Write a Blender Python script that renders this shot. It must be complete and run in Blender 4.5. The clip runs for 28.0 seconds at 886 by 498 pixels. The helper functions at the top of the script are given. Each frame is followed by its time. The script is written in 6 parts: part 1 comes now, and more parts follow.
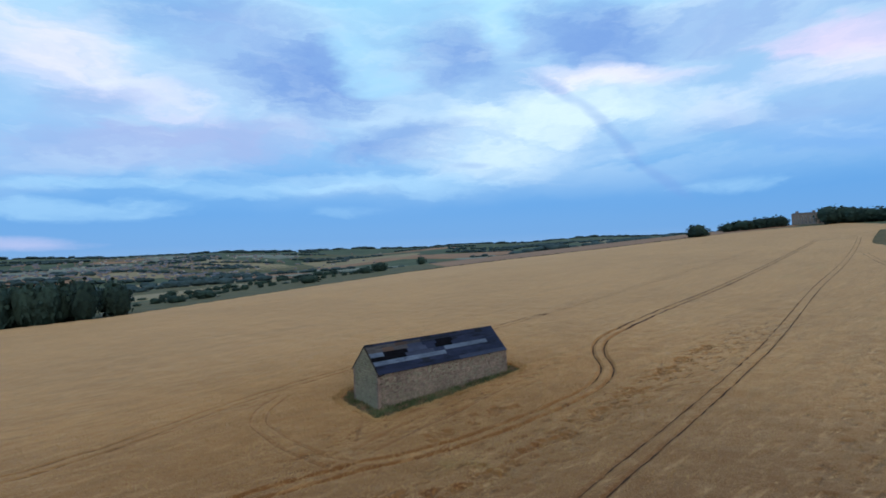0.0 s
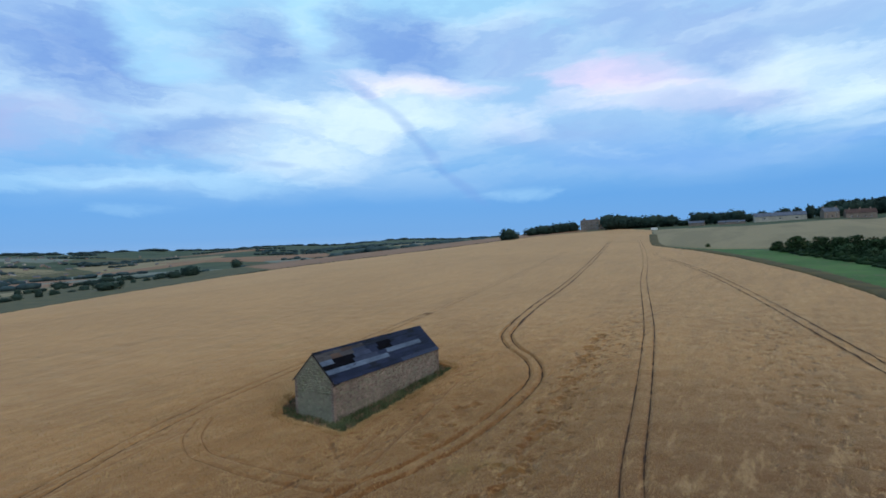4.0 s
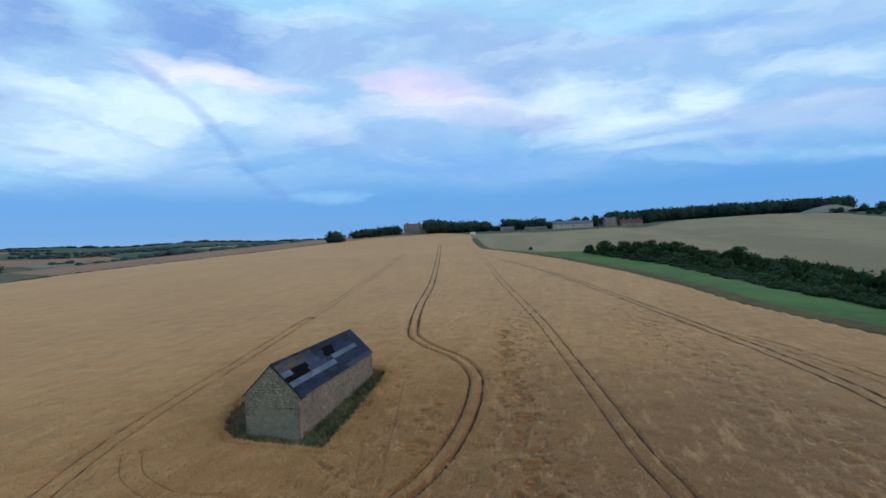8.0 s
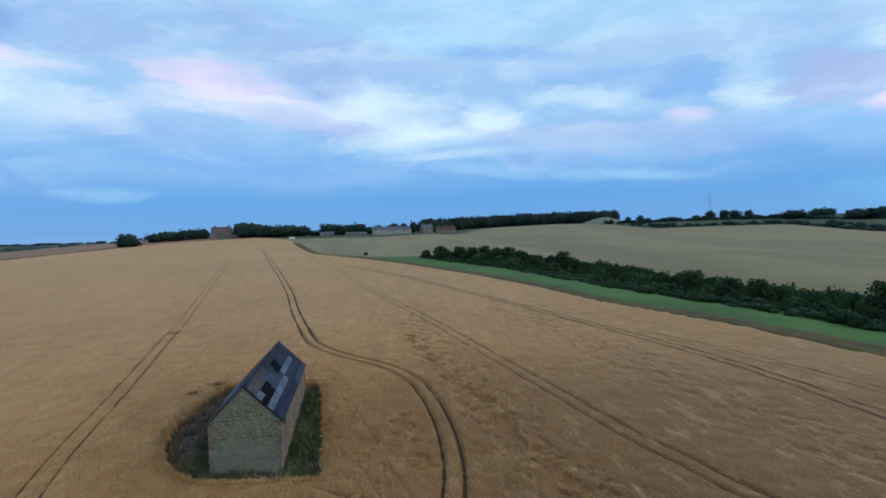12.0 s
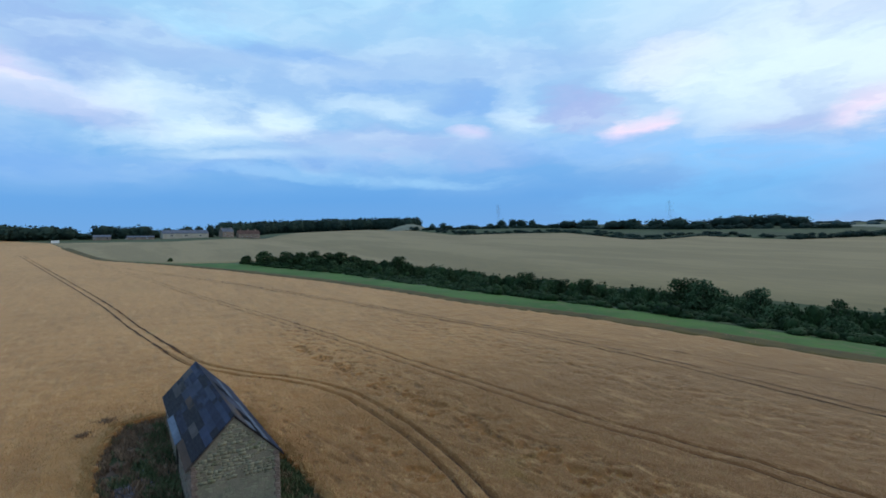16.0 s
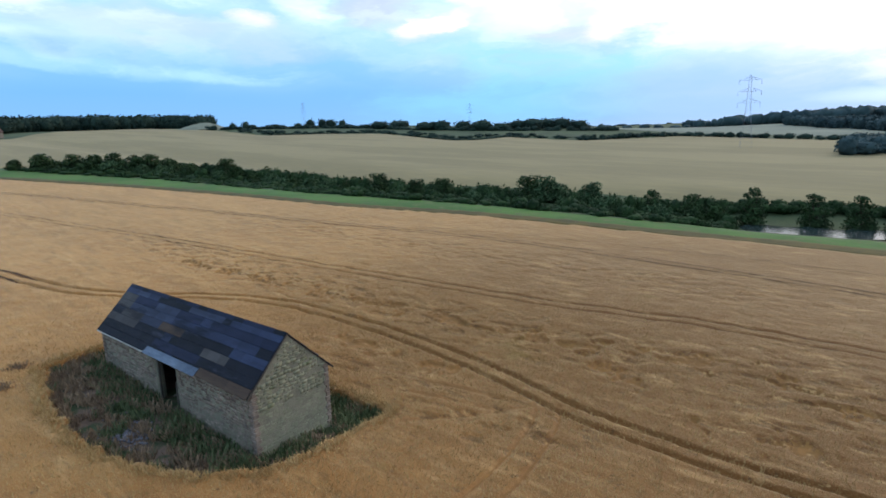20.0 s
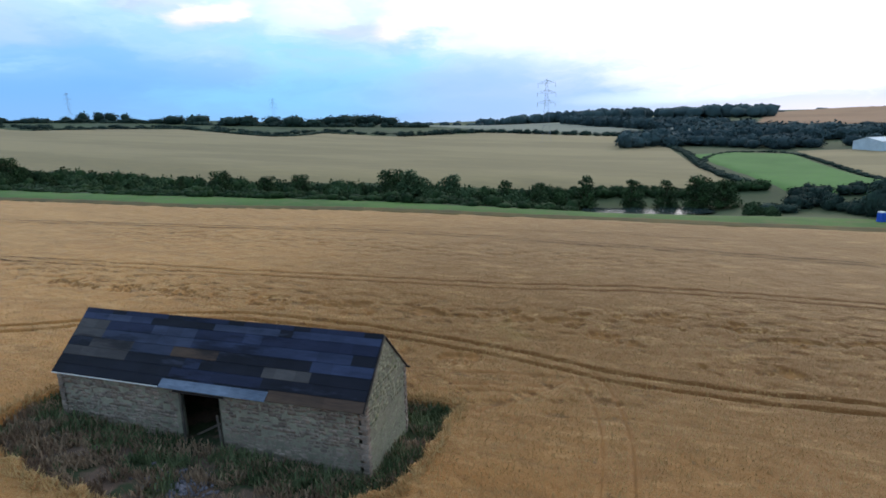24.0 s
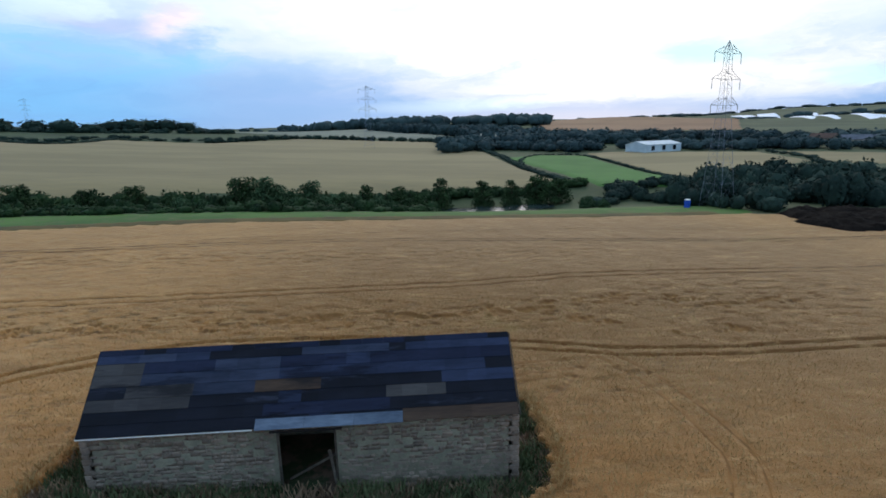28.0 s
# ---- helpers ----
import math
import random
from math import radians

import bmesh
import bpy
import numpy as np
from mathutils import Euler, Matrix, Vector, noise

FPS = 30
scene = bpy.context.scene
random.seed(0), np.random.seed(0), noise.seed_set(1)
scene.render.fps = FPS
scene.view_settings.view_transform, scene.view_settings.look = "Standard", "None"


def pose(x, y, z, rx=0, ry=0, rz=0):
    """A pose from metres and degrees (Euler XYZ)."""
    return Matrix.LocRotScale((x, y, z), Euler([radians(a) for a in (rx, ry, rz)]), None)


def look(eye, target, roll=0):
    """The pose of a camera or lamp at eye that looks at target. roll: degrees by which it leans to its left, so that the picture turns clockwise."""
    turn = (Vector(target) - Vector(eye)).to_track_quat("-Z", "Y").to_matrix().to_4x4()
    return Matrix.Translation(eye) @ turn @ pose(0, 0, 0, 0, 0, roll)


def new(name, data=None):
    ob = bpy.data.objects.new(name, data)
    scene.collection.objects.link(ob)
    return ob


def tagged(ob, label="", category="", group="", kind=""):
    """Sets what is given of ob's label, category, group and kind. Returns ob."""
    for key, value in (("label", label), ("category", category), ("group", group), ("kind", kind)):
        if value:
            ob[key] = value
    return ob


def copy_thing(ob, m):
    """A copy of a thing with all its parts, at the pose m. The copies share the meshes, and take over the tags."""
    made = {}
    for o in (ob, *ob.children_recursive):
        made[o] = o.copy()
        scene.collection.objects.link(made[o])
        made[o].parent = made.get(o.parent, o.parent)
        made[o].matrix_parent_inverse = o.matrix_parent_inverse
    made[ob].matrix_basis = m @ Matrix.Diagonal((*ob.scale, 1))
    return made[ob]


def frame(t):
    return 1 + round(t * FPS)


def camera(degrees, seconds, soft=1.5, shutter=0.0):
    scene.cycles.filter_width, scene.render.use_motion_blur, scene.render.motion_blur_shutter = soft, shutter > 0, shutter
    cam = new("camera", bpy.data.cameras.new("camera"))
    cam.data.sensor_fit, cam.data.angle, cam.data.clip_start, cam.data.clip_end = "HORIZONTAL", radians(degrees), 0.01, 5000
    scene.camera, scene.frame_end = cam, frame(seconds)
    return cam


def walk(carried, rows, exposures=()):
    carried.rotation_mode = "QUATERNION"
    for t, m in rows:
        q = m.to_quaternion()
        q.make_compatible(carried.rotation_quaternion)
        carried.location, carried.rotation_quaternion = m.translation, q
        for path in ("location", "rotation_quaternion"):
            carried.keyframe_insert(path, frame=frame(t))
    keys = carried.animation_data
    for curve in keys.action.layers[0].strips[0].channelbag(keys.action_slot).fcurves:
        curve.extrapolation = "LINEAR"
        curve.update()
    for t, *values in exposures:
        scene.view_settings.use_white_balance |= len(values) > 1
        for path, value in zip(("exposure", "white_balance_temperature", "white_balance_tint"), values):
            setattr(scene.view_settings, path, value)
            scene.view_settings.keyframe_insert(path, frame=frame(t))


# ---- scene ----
cam = camera(78.6, 28.0, soft=1.7)
PATH = [
    (0, (64.543, -37.915, 20.141), (62.988, -36.657, 20.159), -2.3),
    (0.5, (62.777, -39.499, 20.135), (61.275, -38.179, 20.149), -2.2),
    (1, (60.931, -41.104, 20.128), (59.49, -39.717, 20.138), -2.2),
    (1.5, (59.05, -42.597, 20.119), (57.667, -41.153, 20.128), -2.3),
    (2, (57.056, -44.058, 20.104), (55.739, -42.553, 20.11), -2.3),
    (2.5, (55.026, -45.341, 20.107), (53.776, -43.781, 20.11), -2.2),
    (3, (52.9, -46.477, 20.149), (51.713, -44.867, 20.151), -2.2),
    (3.5, (50.661, -47.54, 20.195), (49.55, -45.877, 20.195), -2.3),
    (5.5, (41.984, -51.195, 20.394), (41.178, -49.365, 20.386), -2.2),
    (6, (39.735, -51.994, 20.382), (39.001, -50.134, 20.37), -2.1),
    (6.5, (37.381, -52.606, 20.417), (36.731, -50.715, 20.404), -2.1),
    (7, (34.976, -53.1, 20.418), (34.409, -51.182, 20.403), -2.0),
    (7.5, (32.499, -53.566, 20.365), (32.023, -51.623, 20.349), -2.0),
    (8, (30.088, -53.871, 20.307), (29.701, -51.909, 20.291), -2.1),
    (8.5, (27.67, -53.999, 20.276), (27.369, -52.022, 20.259), -2.1),
    (9, (25.12, -54.058, 20.267), (24.913, -52.069, 20.249), -2.1),
    (9.5, (22.7, -53.921, 20.298), (22.579, -51.925, 20.278), -2.0),
    (10, (20.203, -53.721, 20.335), (20.177, -51.722, 20.315), -1.9),
    (10.5, (17.824, -53.428, 20.391), (17.88, -51.429, 20.371), -1.9),
    (11, (15.37, -53.089, 20.438), (15.522, -51.095, 20.418), -1.9),
    (11.5, (12.937, -52.652, 20.466), (13.171, -50.666, 20.446), -1.8),
    (12, (10.42, -52.059, 20.478), (10.745, -50.086, 20.459), -1.8),
    (12.5, (8.11, -51.285, 20.483), (8.527, -49.329, 20.463), -1.8),
    (14.5, (-0.9, -47.648, 20.62), (-0.122, -45.806, 20.599), -1.7),
    (15, (-3.023, -46.541, 20.617), (-2.164, -44.735, 20.596), -1.6),
    (15.5, (-5.186, -45.251, 20.663), (-4.235, -43.492, 20.644), -1.7),
    (16, (-7.229, -43.946, 20.714), (-6.2, -42.231, 20.694), -1.6),
    (16.5, (-9.187, -42.499, 20.74), (-8.082, -40.831, 20.721), -1.6),
    (17, (-11.093, -40.951, 20.724), (-9.913, -39.336, 20.706), -1.6),
    (17.5, (-12.981, -39.336, 20.676), (-11.726, -37.784, 20.552), -1.6),
    (18, (-14.705, -37.658, 20.668), (-13.388, -36.17, 20.439), -1.5),
    (18.5, (-16.323, -35.971, 20.721), (-14.945, -34.539, 20.494), -1.5),
    (19, (-17.969, -34.196, 20.733), (-16.529, -32.83, 20.487), -1.6),
    (19.5, (-19.458, -32.39, 20.718), (-17.966, -31.094, 20.407), -1.5),
    (20, (-20.925, -30.438, 20.693), (-19.384, -29.226, 20.296), -1.6),
    (20.5, (-22.263, -28.469, 20.648), (-20.669, -27.328, 20.253), -1.5),
    (21, (-23.589, -26.408, 20.598), (-21.938, -25.349, 20.205), -1.6),
    (21.5, (-24.727, -24.402, 20.539), (-23.033, -23.412, 20.148), -1.6),
    (23.5, (-28.458, -15.492, 20.341), (-26.62, -14.829, 19.913), -1.5),
    (24, (-29.099, -13.272, 20.274), (-27.234, -12.69, 19.849), -1.5),
    (24.5, (-29.732, -10.875, 20.214), (-27.84, -10.383, 19.789), -1.5),
    (25, (-30.136, -8.588, 20.155), (-28.225, -8.178, 19.731), -1.4),
    (25.5, (-30.529, -6.185, 20.079), (-28.6, -5.869, 19.656), -1.4),
    (26, (-30.736, -3.91, 20.012), (-28.795, -3.679, 19.591), -1.5),
    (26.5, (-30.896, -1.595, 19.946), (-28.946, -1.453, 19.526), -1.5),
    (27, (-30.952, 0.762, 19.921), (-28.998, 0.82, 19.501), -1.5),
    (27.5, (-30.966, 3.172, 19.935), (-29.011, 3.138, 19.516), -1.5),
    (28, (-30.852, 5.57, 19.994), (-28.901, 5.446, 19.575), -1.5),
]
# the clip's camera opens up as it tilts down towards the barn, and closes again
EXPOSURES = [(0, 0.0, 6500, 10), (16.5, -0.02, 6500, 10), (18, 0.10, 6850, 12), (19, 0.24, 7000, 12), (20, 0.57, 7100, 13), (21.5, 0.59, 7150, 13), (24, 0.46, 7050, 13), (26, 0.39, 6950, 12), (28, 0.2, 6900, 11)]
walk(cam, [(t, look(eye, target, roll)) for t, eye, target, roll in PATH], EXPOSURES)


# ---- light: an evening sky with broken cloud, brighter in the east ----
def lin(r, g, b):
    return tuple((c / 12.92 if c <= 0.04045 else ((c + 0.055) / 1.055) ** 2.4) for c in (r, g, b)) + (1.0,)


class Nodes:
    """Short hand for node trees."""

    def __init__(self, tree):
        self.tree = tree
        tree.nodes.clear()

    def add(self, kind):
        return self.tree.nodes.new(kind)

    def put(self, socket, value):
        if isinstance(value, bpy.types.NodeSocket):
            self.tree.links.new(value, socket)
        elif value is not None:
            socket.default_value = value

    def math(self, op, a, b=None, c=None, clamp=False):
        node = self.add("ShaderNodeMath")
        node.operation, node.use_clamp = op, clamp
        for n, v in enumerate((a, b, c)):
            self.put(node.inputs[n], v)
        return node.outputs[0]

    def mix(self, fac, a, b, blend="MIX"):
        node = self.add("ShaderNodeMix")
        node.data_type, node.blend_type = "RGBA", blend
        self.put(node.inputs[0], fac)
        self.put(node.inputs[6], a)
        self.put(node.inputs[7], b)
        return node.outputs[2]

    def noise(self, vector, scale, detail=3.0, rough=0.55, distortion=0.0):
        node = self.add("ShaderNodeTexNoise")
        self.put(node.inputs["Vector"], vector)
        node.inputs["Scale"].default_value = scale
        node.inputs["Detail"].default_value = detail
        node.inputs["Roughness"].default_value = rough
        node.inputs["Distortion"].default_value = distortion
        return node.outputs[0]

    def span(self, value, a, b, lo=0.0, hi=1.0, smooth=True):
        node = self.add("ShaderNodeMapRange")
        node.interpolation_type = "SMOOTHSTEP" if smooth else "LINEAR"
        for n, v in enumerate((value, a, b, lo, hi)):
            self.put(node.inputs[n], v)
        return node.outputs[0]

    def ramp(self, fac, stops):
        node = self.add("ShaderNodeValToRGB")
        while len(node.color_ramp.elements) < len(stops):
            node.color_ramp.elements.new(0.5)
        for e, (at, colour) in zip(node.color_ramp.elements, stops):
            e.position, e.color = at, colour
        self.put(node.inputs[0], fac)
        return node.outputs[0]

    def combine(self, x, y, z):
        node = self.add("ShaderNodeCombineXYZ")
        for n, v in enumerate((x, y, z)):
            self.put(node.inputs[n], v)
        return node.outputs[0]


SUN_AZIMUTH, SUN_HEIGHT = 108.0, 16.0
world = bpy.data.worlds.new("evening_sky")
scene.world = world
world.use_nodes = True
N = Nodes(world.node_tree)
direction = N.add("ShaderNodeTexCoord").outputs["Generated"]
split = N.add("ShaderNodeSeparateXYZ")
N.put(split.inputs[0], direction)
azimuth = N.math("MULTIPLY", N.math("ARCTAN2", split.outputs[0], split.outputs[1]), 57.2958)
height = N.math("MULTIPLY", N.math("ARCSINE", split.outputs[2]), 57.2958)
# ragged cloud edges: the angles are shifted by noise
streak = N.combine(N.math("MULTIPLY", azimuth, 0.055), N.math("MULTIPLY", height, 0.16), 0.0)
warp_a = N.math("MULTIPLY", N.math("SUBTRACT", N.noise(streak, 1.3, 5.0, 0.6), 0.5), 16.0)
shifted = N.combine(N.math("MULTIPLY", azimuth, 0.055), N.math("MULTIPLY", height, 0.16), 7.3)
warp_h = N.math("MULTIPLY", N.math("SUBTRACT", N.noise(shifted, 1.7, 5.0, 0.62), 0.5), 8.0)
# low near the horizon, so that the warp does not spill over it
low = N.span(height, 0.0, 12.0, 0.12, 1.0)
az_w = N.math("ADD", azimuth, warp_a)
warp_low = N.math("MULTIPLY", warp_h, low)
el_w = N.math("ADD", height, warp_low)

clear = N.ramp(N.math("DIVIDE", height, 60.0, clamp=True), [
    (0.0, lin(0.50, 0.67, 0.86)), (0.03, lin(0.40, 0.63, 0.87)), (0.08, lin(0.36, 0.62, 0.88)), (0.14, lin(0.44, 0.68, 0.91)),
    (0.22, lin(0.59, 0.77, 0.94)), (0.30, lin(0.62, 0.78, 0.94)), (0.42, lin(0.62, 0.84, 0.97)), (1.0, lin(0.46, 0.64, 0.86))])
air = N.add("ShaderNodeTexSky")
air.sky_type, air.sun_disc, air.sun_elevation, air.sun_rotation = "NISHITA", False, radians(SUN_HEIGHT), radians(SUN_AZIMUTH)
air_dim = N.mix(1.0, air.outputs[0], (0.10, 0.10, 0.10, 1.0), "MULTIPLY")
sky = N.mix(0.07, clear, air_dim)
# the glow of the low sun behind the eastern cloud
east = N.math("MULTIPLY", N.span(azimuth, 40.0, 96.0), N.span(azimuth, 175.0, 120.0))
east = N.math("MULTIPLY", east, N.span(el_w, 3.0, 11.0))
sky = N.mix(N.math("MULTIPLY", east, 0.85), sky, lin(1.0, 1.0, 1.0))
# streaky high cloud and grey undersides
cirrus = N.noise(N.combine(N.math("MULTIPLY", az_w, 0.045), N.math("MULTIPLY", el_w, 0.17), 2.0), 1.4, 3.5, 0.48, 0.2)
haze = N.math("MULTIPLY", N.span(cirrus, 0.36, 0.72), N.span(height, 3.5, 10.0))
sky = N.mix(N.math("MULTIPLY", haze, 0.32), sky, lin(0.88, 0.96, 1.0))
under = N.noise(N.combine(N.math("MULTIPLY", az_w, 0.04), N.math("MULTIPLY", el_w, 0.17), 11.0), 1.2, 3.5, 0.48, 0.2)
grey = N.math("MULTIPLY", N.span(under, 0.46, 0.68), N.span(height, 5.0, 13.0))
sky = N.mix(N.math("MULTIPLY", grey, 0.35), sky, lin(0.56, 0.71, 0.91))

puff = N.noise(N.combine(N.math("MULTIPLY", az_w, 0.11), N.math("MULTIPLY", el_w, 0.30), 17.0), 1.3, 3.2, 0.5, 0.0)
veil = N.span(height, 5.0, 11.0)
wisp = N.math("SUBTRACT", N.noise(N.combine(N.math("MULTIPLY", az_w, 0.13), N.math("MULTIPLY", el_w, 0.46), 5.0), 1.1, 6.0, 0.60, 0.5), 0.5)
DARK, LAVENDER, WHITE, PINK = lin(0.45, 0.61, 0.86), lin(0.58, 0.71, 0.90), lin(0.87, 0.96, 1.0), lin(0.90, 0.86, 0.97)
PALE, GLOW = lin(0.82, 0.88, 0.98), lin(1.0, 1.0, 1.0)
MAUVE, BLUSH, CYAN, STEEL = lin(0.64, 0.72, 0.90), lin(0.90, 0.91, 0.99), lin(0.68, 0.90, 1.0), lin(0.47, 0.67, 0.91)
BAND, PEACH, HAZE = lin(0.68, 0.86, 0.98), lin(0.96, 0.88, 0.96), lin(0.55, 0.75, 0.96)


def cloud_group():
    """One soft ragged cloud as a node group, laid over the sky that is fed in."""
    tree = bpy.data.node_groups.new("cloud", "ShaderNodeTree")
    for label, kind in (("sky", "NodeSocketColor"), ("colour", "NodeSocketColor"), ("azimuth", "NodeSocketFloat"), ("height", "NodeSocketFloat"), ("wisp", "NodeSocketFloat"),
                        ("cos_wide", "NodeSocketFloat"), ("sin_wide", "NodeSocketFloat"), ("cos_high", "NodeSocketFloat"), ("sin_high", "NodeSocketFloat"),
                        ("at_azimuth", "NodeSocketFloat"), ("at_height", "NodeSocketFloat"), ("ragged", "NodeSocketFloat"), ("amount", "NodeSocketFloat")):
        tree.interface.new_socket(label, in_out="INPUT", socket_type=kind)
    tree.interface.new_socket("sky", in_out="OUTPUT", socket_type="NodeSocketColor")
    k = Nodes(tree)
    got, done = k.add("NodeGroupInput").outputs, k.add("NodeGroupOutput")
    da, dh = k.math("SUBTRACT", got["azimuth"], got["at_azimuth"]), k.math("SUBTRACT", got["height"], got["at_height"])
    u = k.math("MULTIPLY_ADD", dh, got["sin_wide"], k.math("MULTIPLY", da, got["cos_wide"]))
    v = k.math("MULTIPLY_ADD", da, got["sin_high"], k.math("MULTIPLY", dh, got["cos_high"]))
    far = k.math("MULTIPLY_ADD", u, u, k.math("MULTIPLY", v, v))
    far = k.math("MULTIPLY_ADD", got["wisp"], got["ragged"], far)
    k.put(done.inputs[0], k.mix(k.math("MULTIPLY", k.span(far, 2.5, -0.5), got["amount"]), got["sky"], got["colour"]))
    return tree


CLOUD = cloud_group()
LIFTED = {}


def cloud(a, h, wide, high, colour, amount, lean=0.0, rough=1.0):
    """One cloud of the sky at azimuth a and height h, in degrees."""
    global sky
    bend = round(rough * min(1.0, high / 1.5), 1)
    if ("a", rough) not in LIFTED:
        LIFTED["a", rough] = N.math("ADD", azimuth, N.math("MULTIPLY", warp_a, rough))
    if ("h", bend) not in LIFTED:
        LIFTED["h", bend] = N.math("ADD", height, N.math("MULTIPLY", warp_low, bend))
    node = N.add("ShaderNodeGroup")
    node.node_tree = CLOUD
    values = (sky, colour, LIFTED["a", rough], LIFTED["h", bend], wisp, math.cos(lean) / wide, math.sin(lean) / wide, math.cos(lean) / high, -math.sin(lean) / high, a, h, 4.6 * rough, amount)
    for socket, value in zip(node.inputs, values):
        N.put(socket, value)
    sky = node.outputs[0]


cloud(-75.6, 22.9, 7.4, 1.8, DARK, 0.70, -0.01, 0.7)
cloud(-69.5, 21.1, 7.5, 2.5, LAVENDER, 0.75, 0.07, 0.7)
cloud(-63.5, 17.5, 7.1, 3.1, DARK, 0.95, 0.03, 0.7)
cloud(-60.2, 15.4, 3.5, 1.2, DARK, 0.50, 0.00, 0.7)
cloud(-49.3, 19.8, 4.5, 2.4, DARK, 0.80, -0.05, 0.7)
cloud(-35.4, 20.9, 7.8, 2.4, DARK, 0.90, -0.13, 0.7)
cloud(-22.6, 19.7, 4.2, 2.2, LAVENDER, 0.85, -0.21, 0.7)
cloud(-53.8, 11.8, 5.7, 1.4, DARK, 0.80, 0.11, 0.7)
cloud(-58.6, 10.6, 3.5, 0.8, DARK, 0.40, -0.02, 0.7)
cloud(-76.0, 11.7, 11.3, 2.2, MAUVE, 0.90, 0.05, 0.7)
cloud(-86.7, 9.8, 5.9, 1.7, LAVENDER, 0.60, 0.07, 0.7)
cloud(-87.7, 16.3, 2.3, 1.8, PALE, 0.40, 0.15, 0.7)
cloud(-85.7, 18.6, 4.5, 2.7, BLUSH, 0.85, -0.01, 0.7)
cloud(-79.2, 15.7, 5.6, 1.6, BLUSH, 0.70, -0.25, 0.7)
cloud(-83.7, 14.5, 3.4, 1.0, MAUVE, 0.50, 0.11, 0.7)
cloud(-83.9, 7.5, 6.3, 0.5, BAND, 0.48, 0.04, 1.1)
cloud(-85.6, 5.1, 5.7, 0.8, BAND, 0.48, 0.01, 1.1)
cloud(-71.1, 7.0, 7.4, 0.8, BAND, 0.40, 0.00, 1.1)
cloud(-60.6, 4.6, 2.9, 0.5, BAND, 0.24, -0.03, 1.1)
cloud(-45.5, 10.1, 7.7, 2.3, WHITE, 0.70, -0.06, 0.7)
cloud(-40.6, 13.7, 6.9, 2.5, WHITE, 0.80, -0.08, 0.7)
cloud(-61.6, 7.7, 5.8, 1.0, BAND, 0.40, -0.02, 1.1)
cloud(-52.2, 7.2, 7.2, 1.1, BAND, 0.40, -0.04, 1.1)
cloud(-32.1, 16.7, 7.5, 1.0, BLUSH, 0.95, -0.08, 0.7)
cloud(-29.5, 13.9, 7.3, 1.8, WHITE, 0.50, -0.13, 0.7)
cloud(-47.9, 9.2, 1.8, 0.3, LAVENDER, 0.50, -0.05, 0.7)
cloud(-58.8, 19.7, 1.6, 3.2, CYAN, 0.60, 1.05, 0.7)
cloud(-44.0, 22.6, 2.0, 2.4, CYAN, 0.60, -0.08, 0.7)
cloud(-14.4, 15.8, 4.2, 1.2, PINK, 0.76, -0.17, 0.7)
cloud(-23.0, 5.2, 3.3, 0.6, BAND, 0.44, -0.04, 1.1)
cloud(-88.1, 2.2, 4.2, 0.5, PINK, 0.40, -0.02, 0.7)
cloud(-55.9, 17.5, 3.0, 1.1, CYAN, 0.50, -0.01, 0.7)
cloud(-11.4, 16.0, 5.8, 1.5, PINK, 0.72, -0.15, 0.7)
cloud(-8.3, 13.6, 8.5, 1.2, BLUSH, 0.55, -0.09, 0.7)
cloud(-0.2, 13.5, 3.9, 1.7, PALE, 0.70, -0.13, 0.7)
cloud(-10.9, 21.2, 6.9, 2.1, LAVENDER, 0.75, -0.10, 0.7)
cloud(-3.7, 17.6, 4.3, 2.3, LAVENDER, 0.75, -0.39, 0.7)
cloud(-8.5, 8.2, 10.7, 1.8, STEEL, 0.65, -0.07, 0.7)
cloud(-23.7, 13.0, 3.6, 1.4, PALE, 0.50, -0.03, 0.7)
cloud(-20.2, 11.2, 7.2, 0.8, LAVENDER, 0.45, -0.04, 0.7)
cloud(7.1, 11.4, 7.8, 0.7, WHITE, 0.55, 0.10, 0.7)
cloud(10.6, 9.2, 6.0, 0.4, WHITE, 0.40, 0.03, 0.7)
cloud(15.2, 13.1, 3.1, 1.3, WHITE, 0.60, -0.21, 0.7)
cloud(17.0, 8.5, 2.2, 0.7, DARK, 0.45, -0.02, 0.7)
cloud(8.4, 7.9, 5.4, 0.6, STEEL, 0.50, 0.02, 0.7)
cloud(2.6, 18.9, 6.0, 1.7, LAVENDER, 0.45, -0.17, 0.7)
cloud(-9.2, 20.7, 8.0, 2.4, LAVENDER, 0.50, 0.08, 0.7)
cloud(-3.2, 16.3, 4.0, 1.4, LAVENDER, 0.60, -0.18, 0.7)
cloud(4.2, 13.7, 5.6, 2.0, WHITE, 0.60, -0.11, 0.7)
cloud(-3.4, 12.3, 6.2, 1.0, MAUVE, 0.50, -0.12, 0.7)
cloud(13.9, 19.1, 8.3, 0.7, STEEL, 0.65, -0.10, 0.7)
cloud(10.7, 11.6, 7.1, 1.3, WHITE, 0.50, 0.17, 0.7)
cloud(16.5, 7.4, 6.5, 0.6, BAND, 0.32, -0.05, 1.1)
cloud(31.2, 6.3, 4.6, 0.5, BAND, 0.32, -0.08, 1.1)
cloud(34.0, 14.5, 3.7, 1.3, STEEL, 0.75, -0.14, 0.7)
cloud(25.4, 16.1, 4.4, 0.6, STEEL, 0.50, -0.04, 0.7)
cloud(25.3, 14.1, 4.4, 1.0, WHITE, 0.50, -0.10, 0.7)
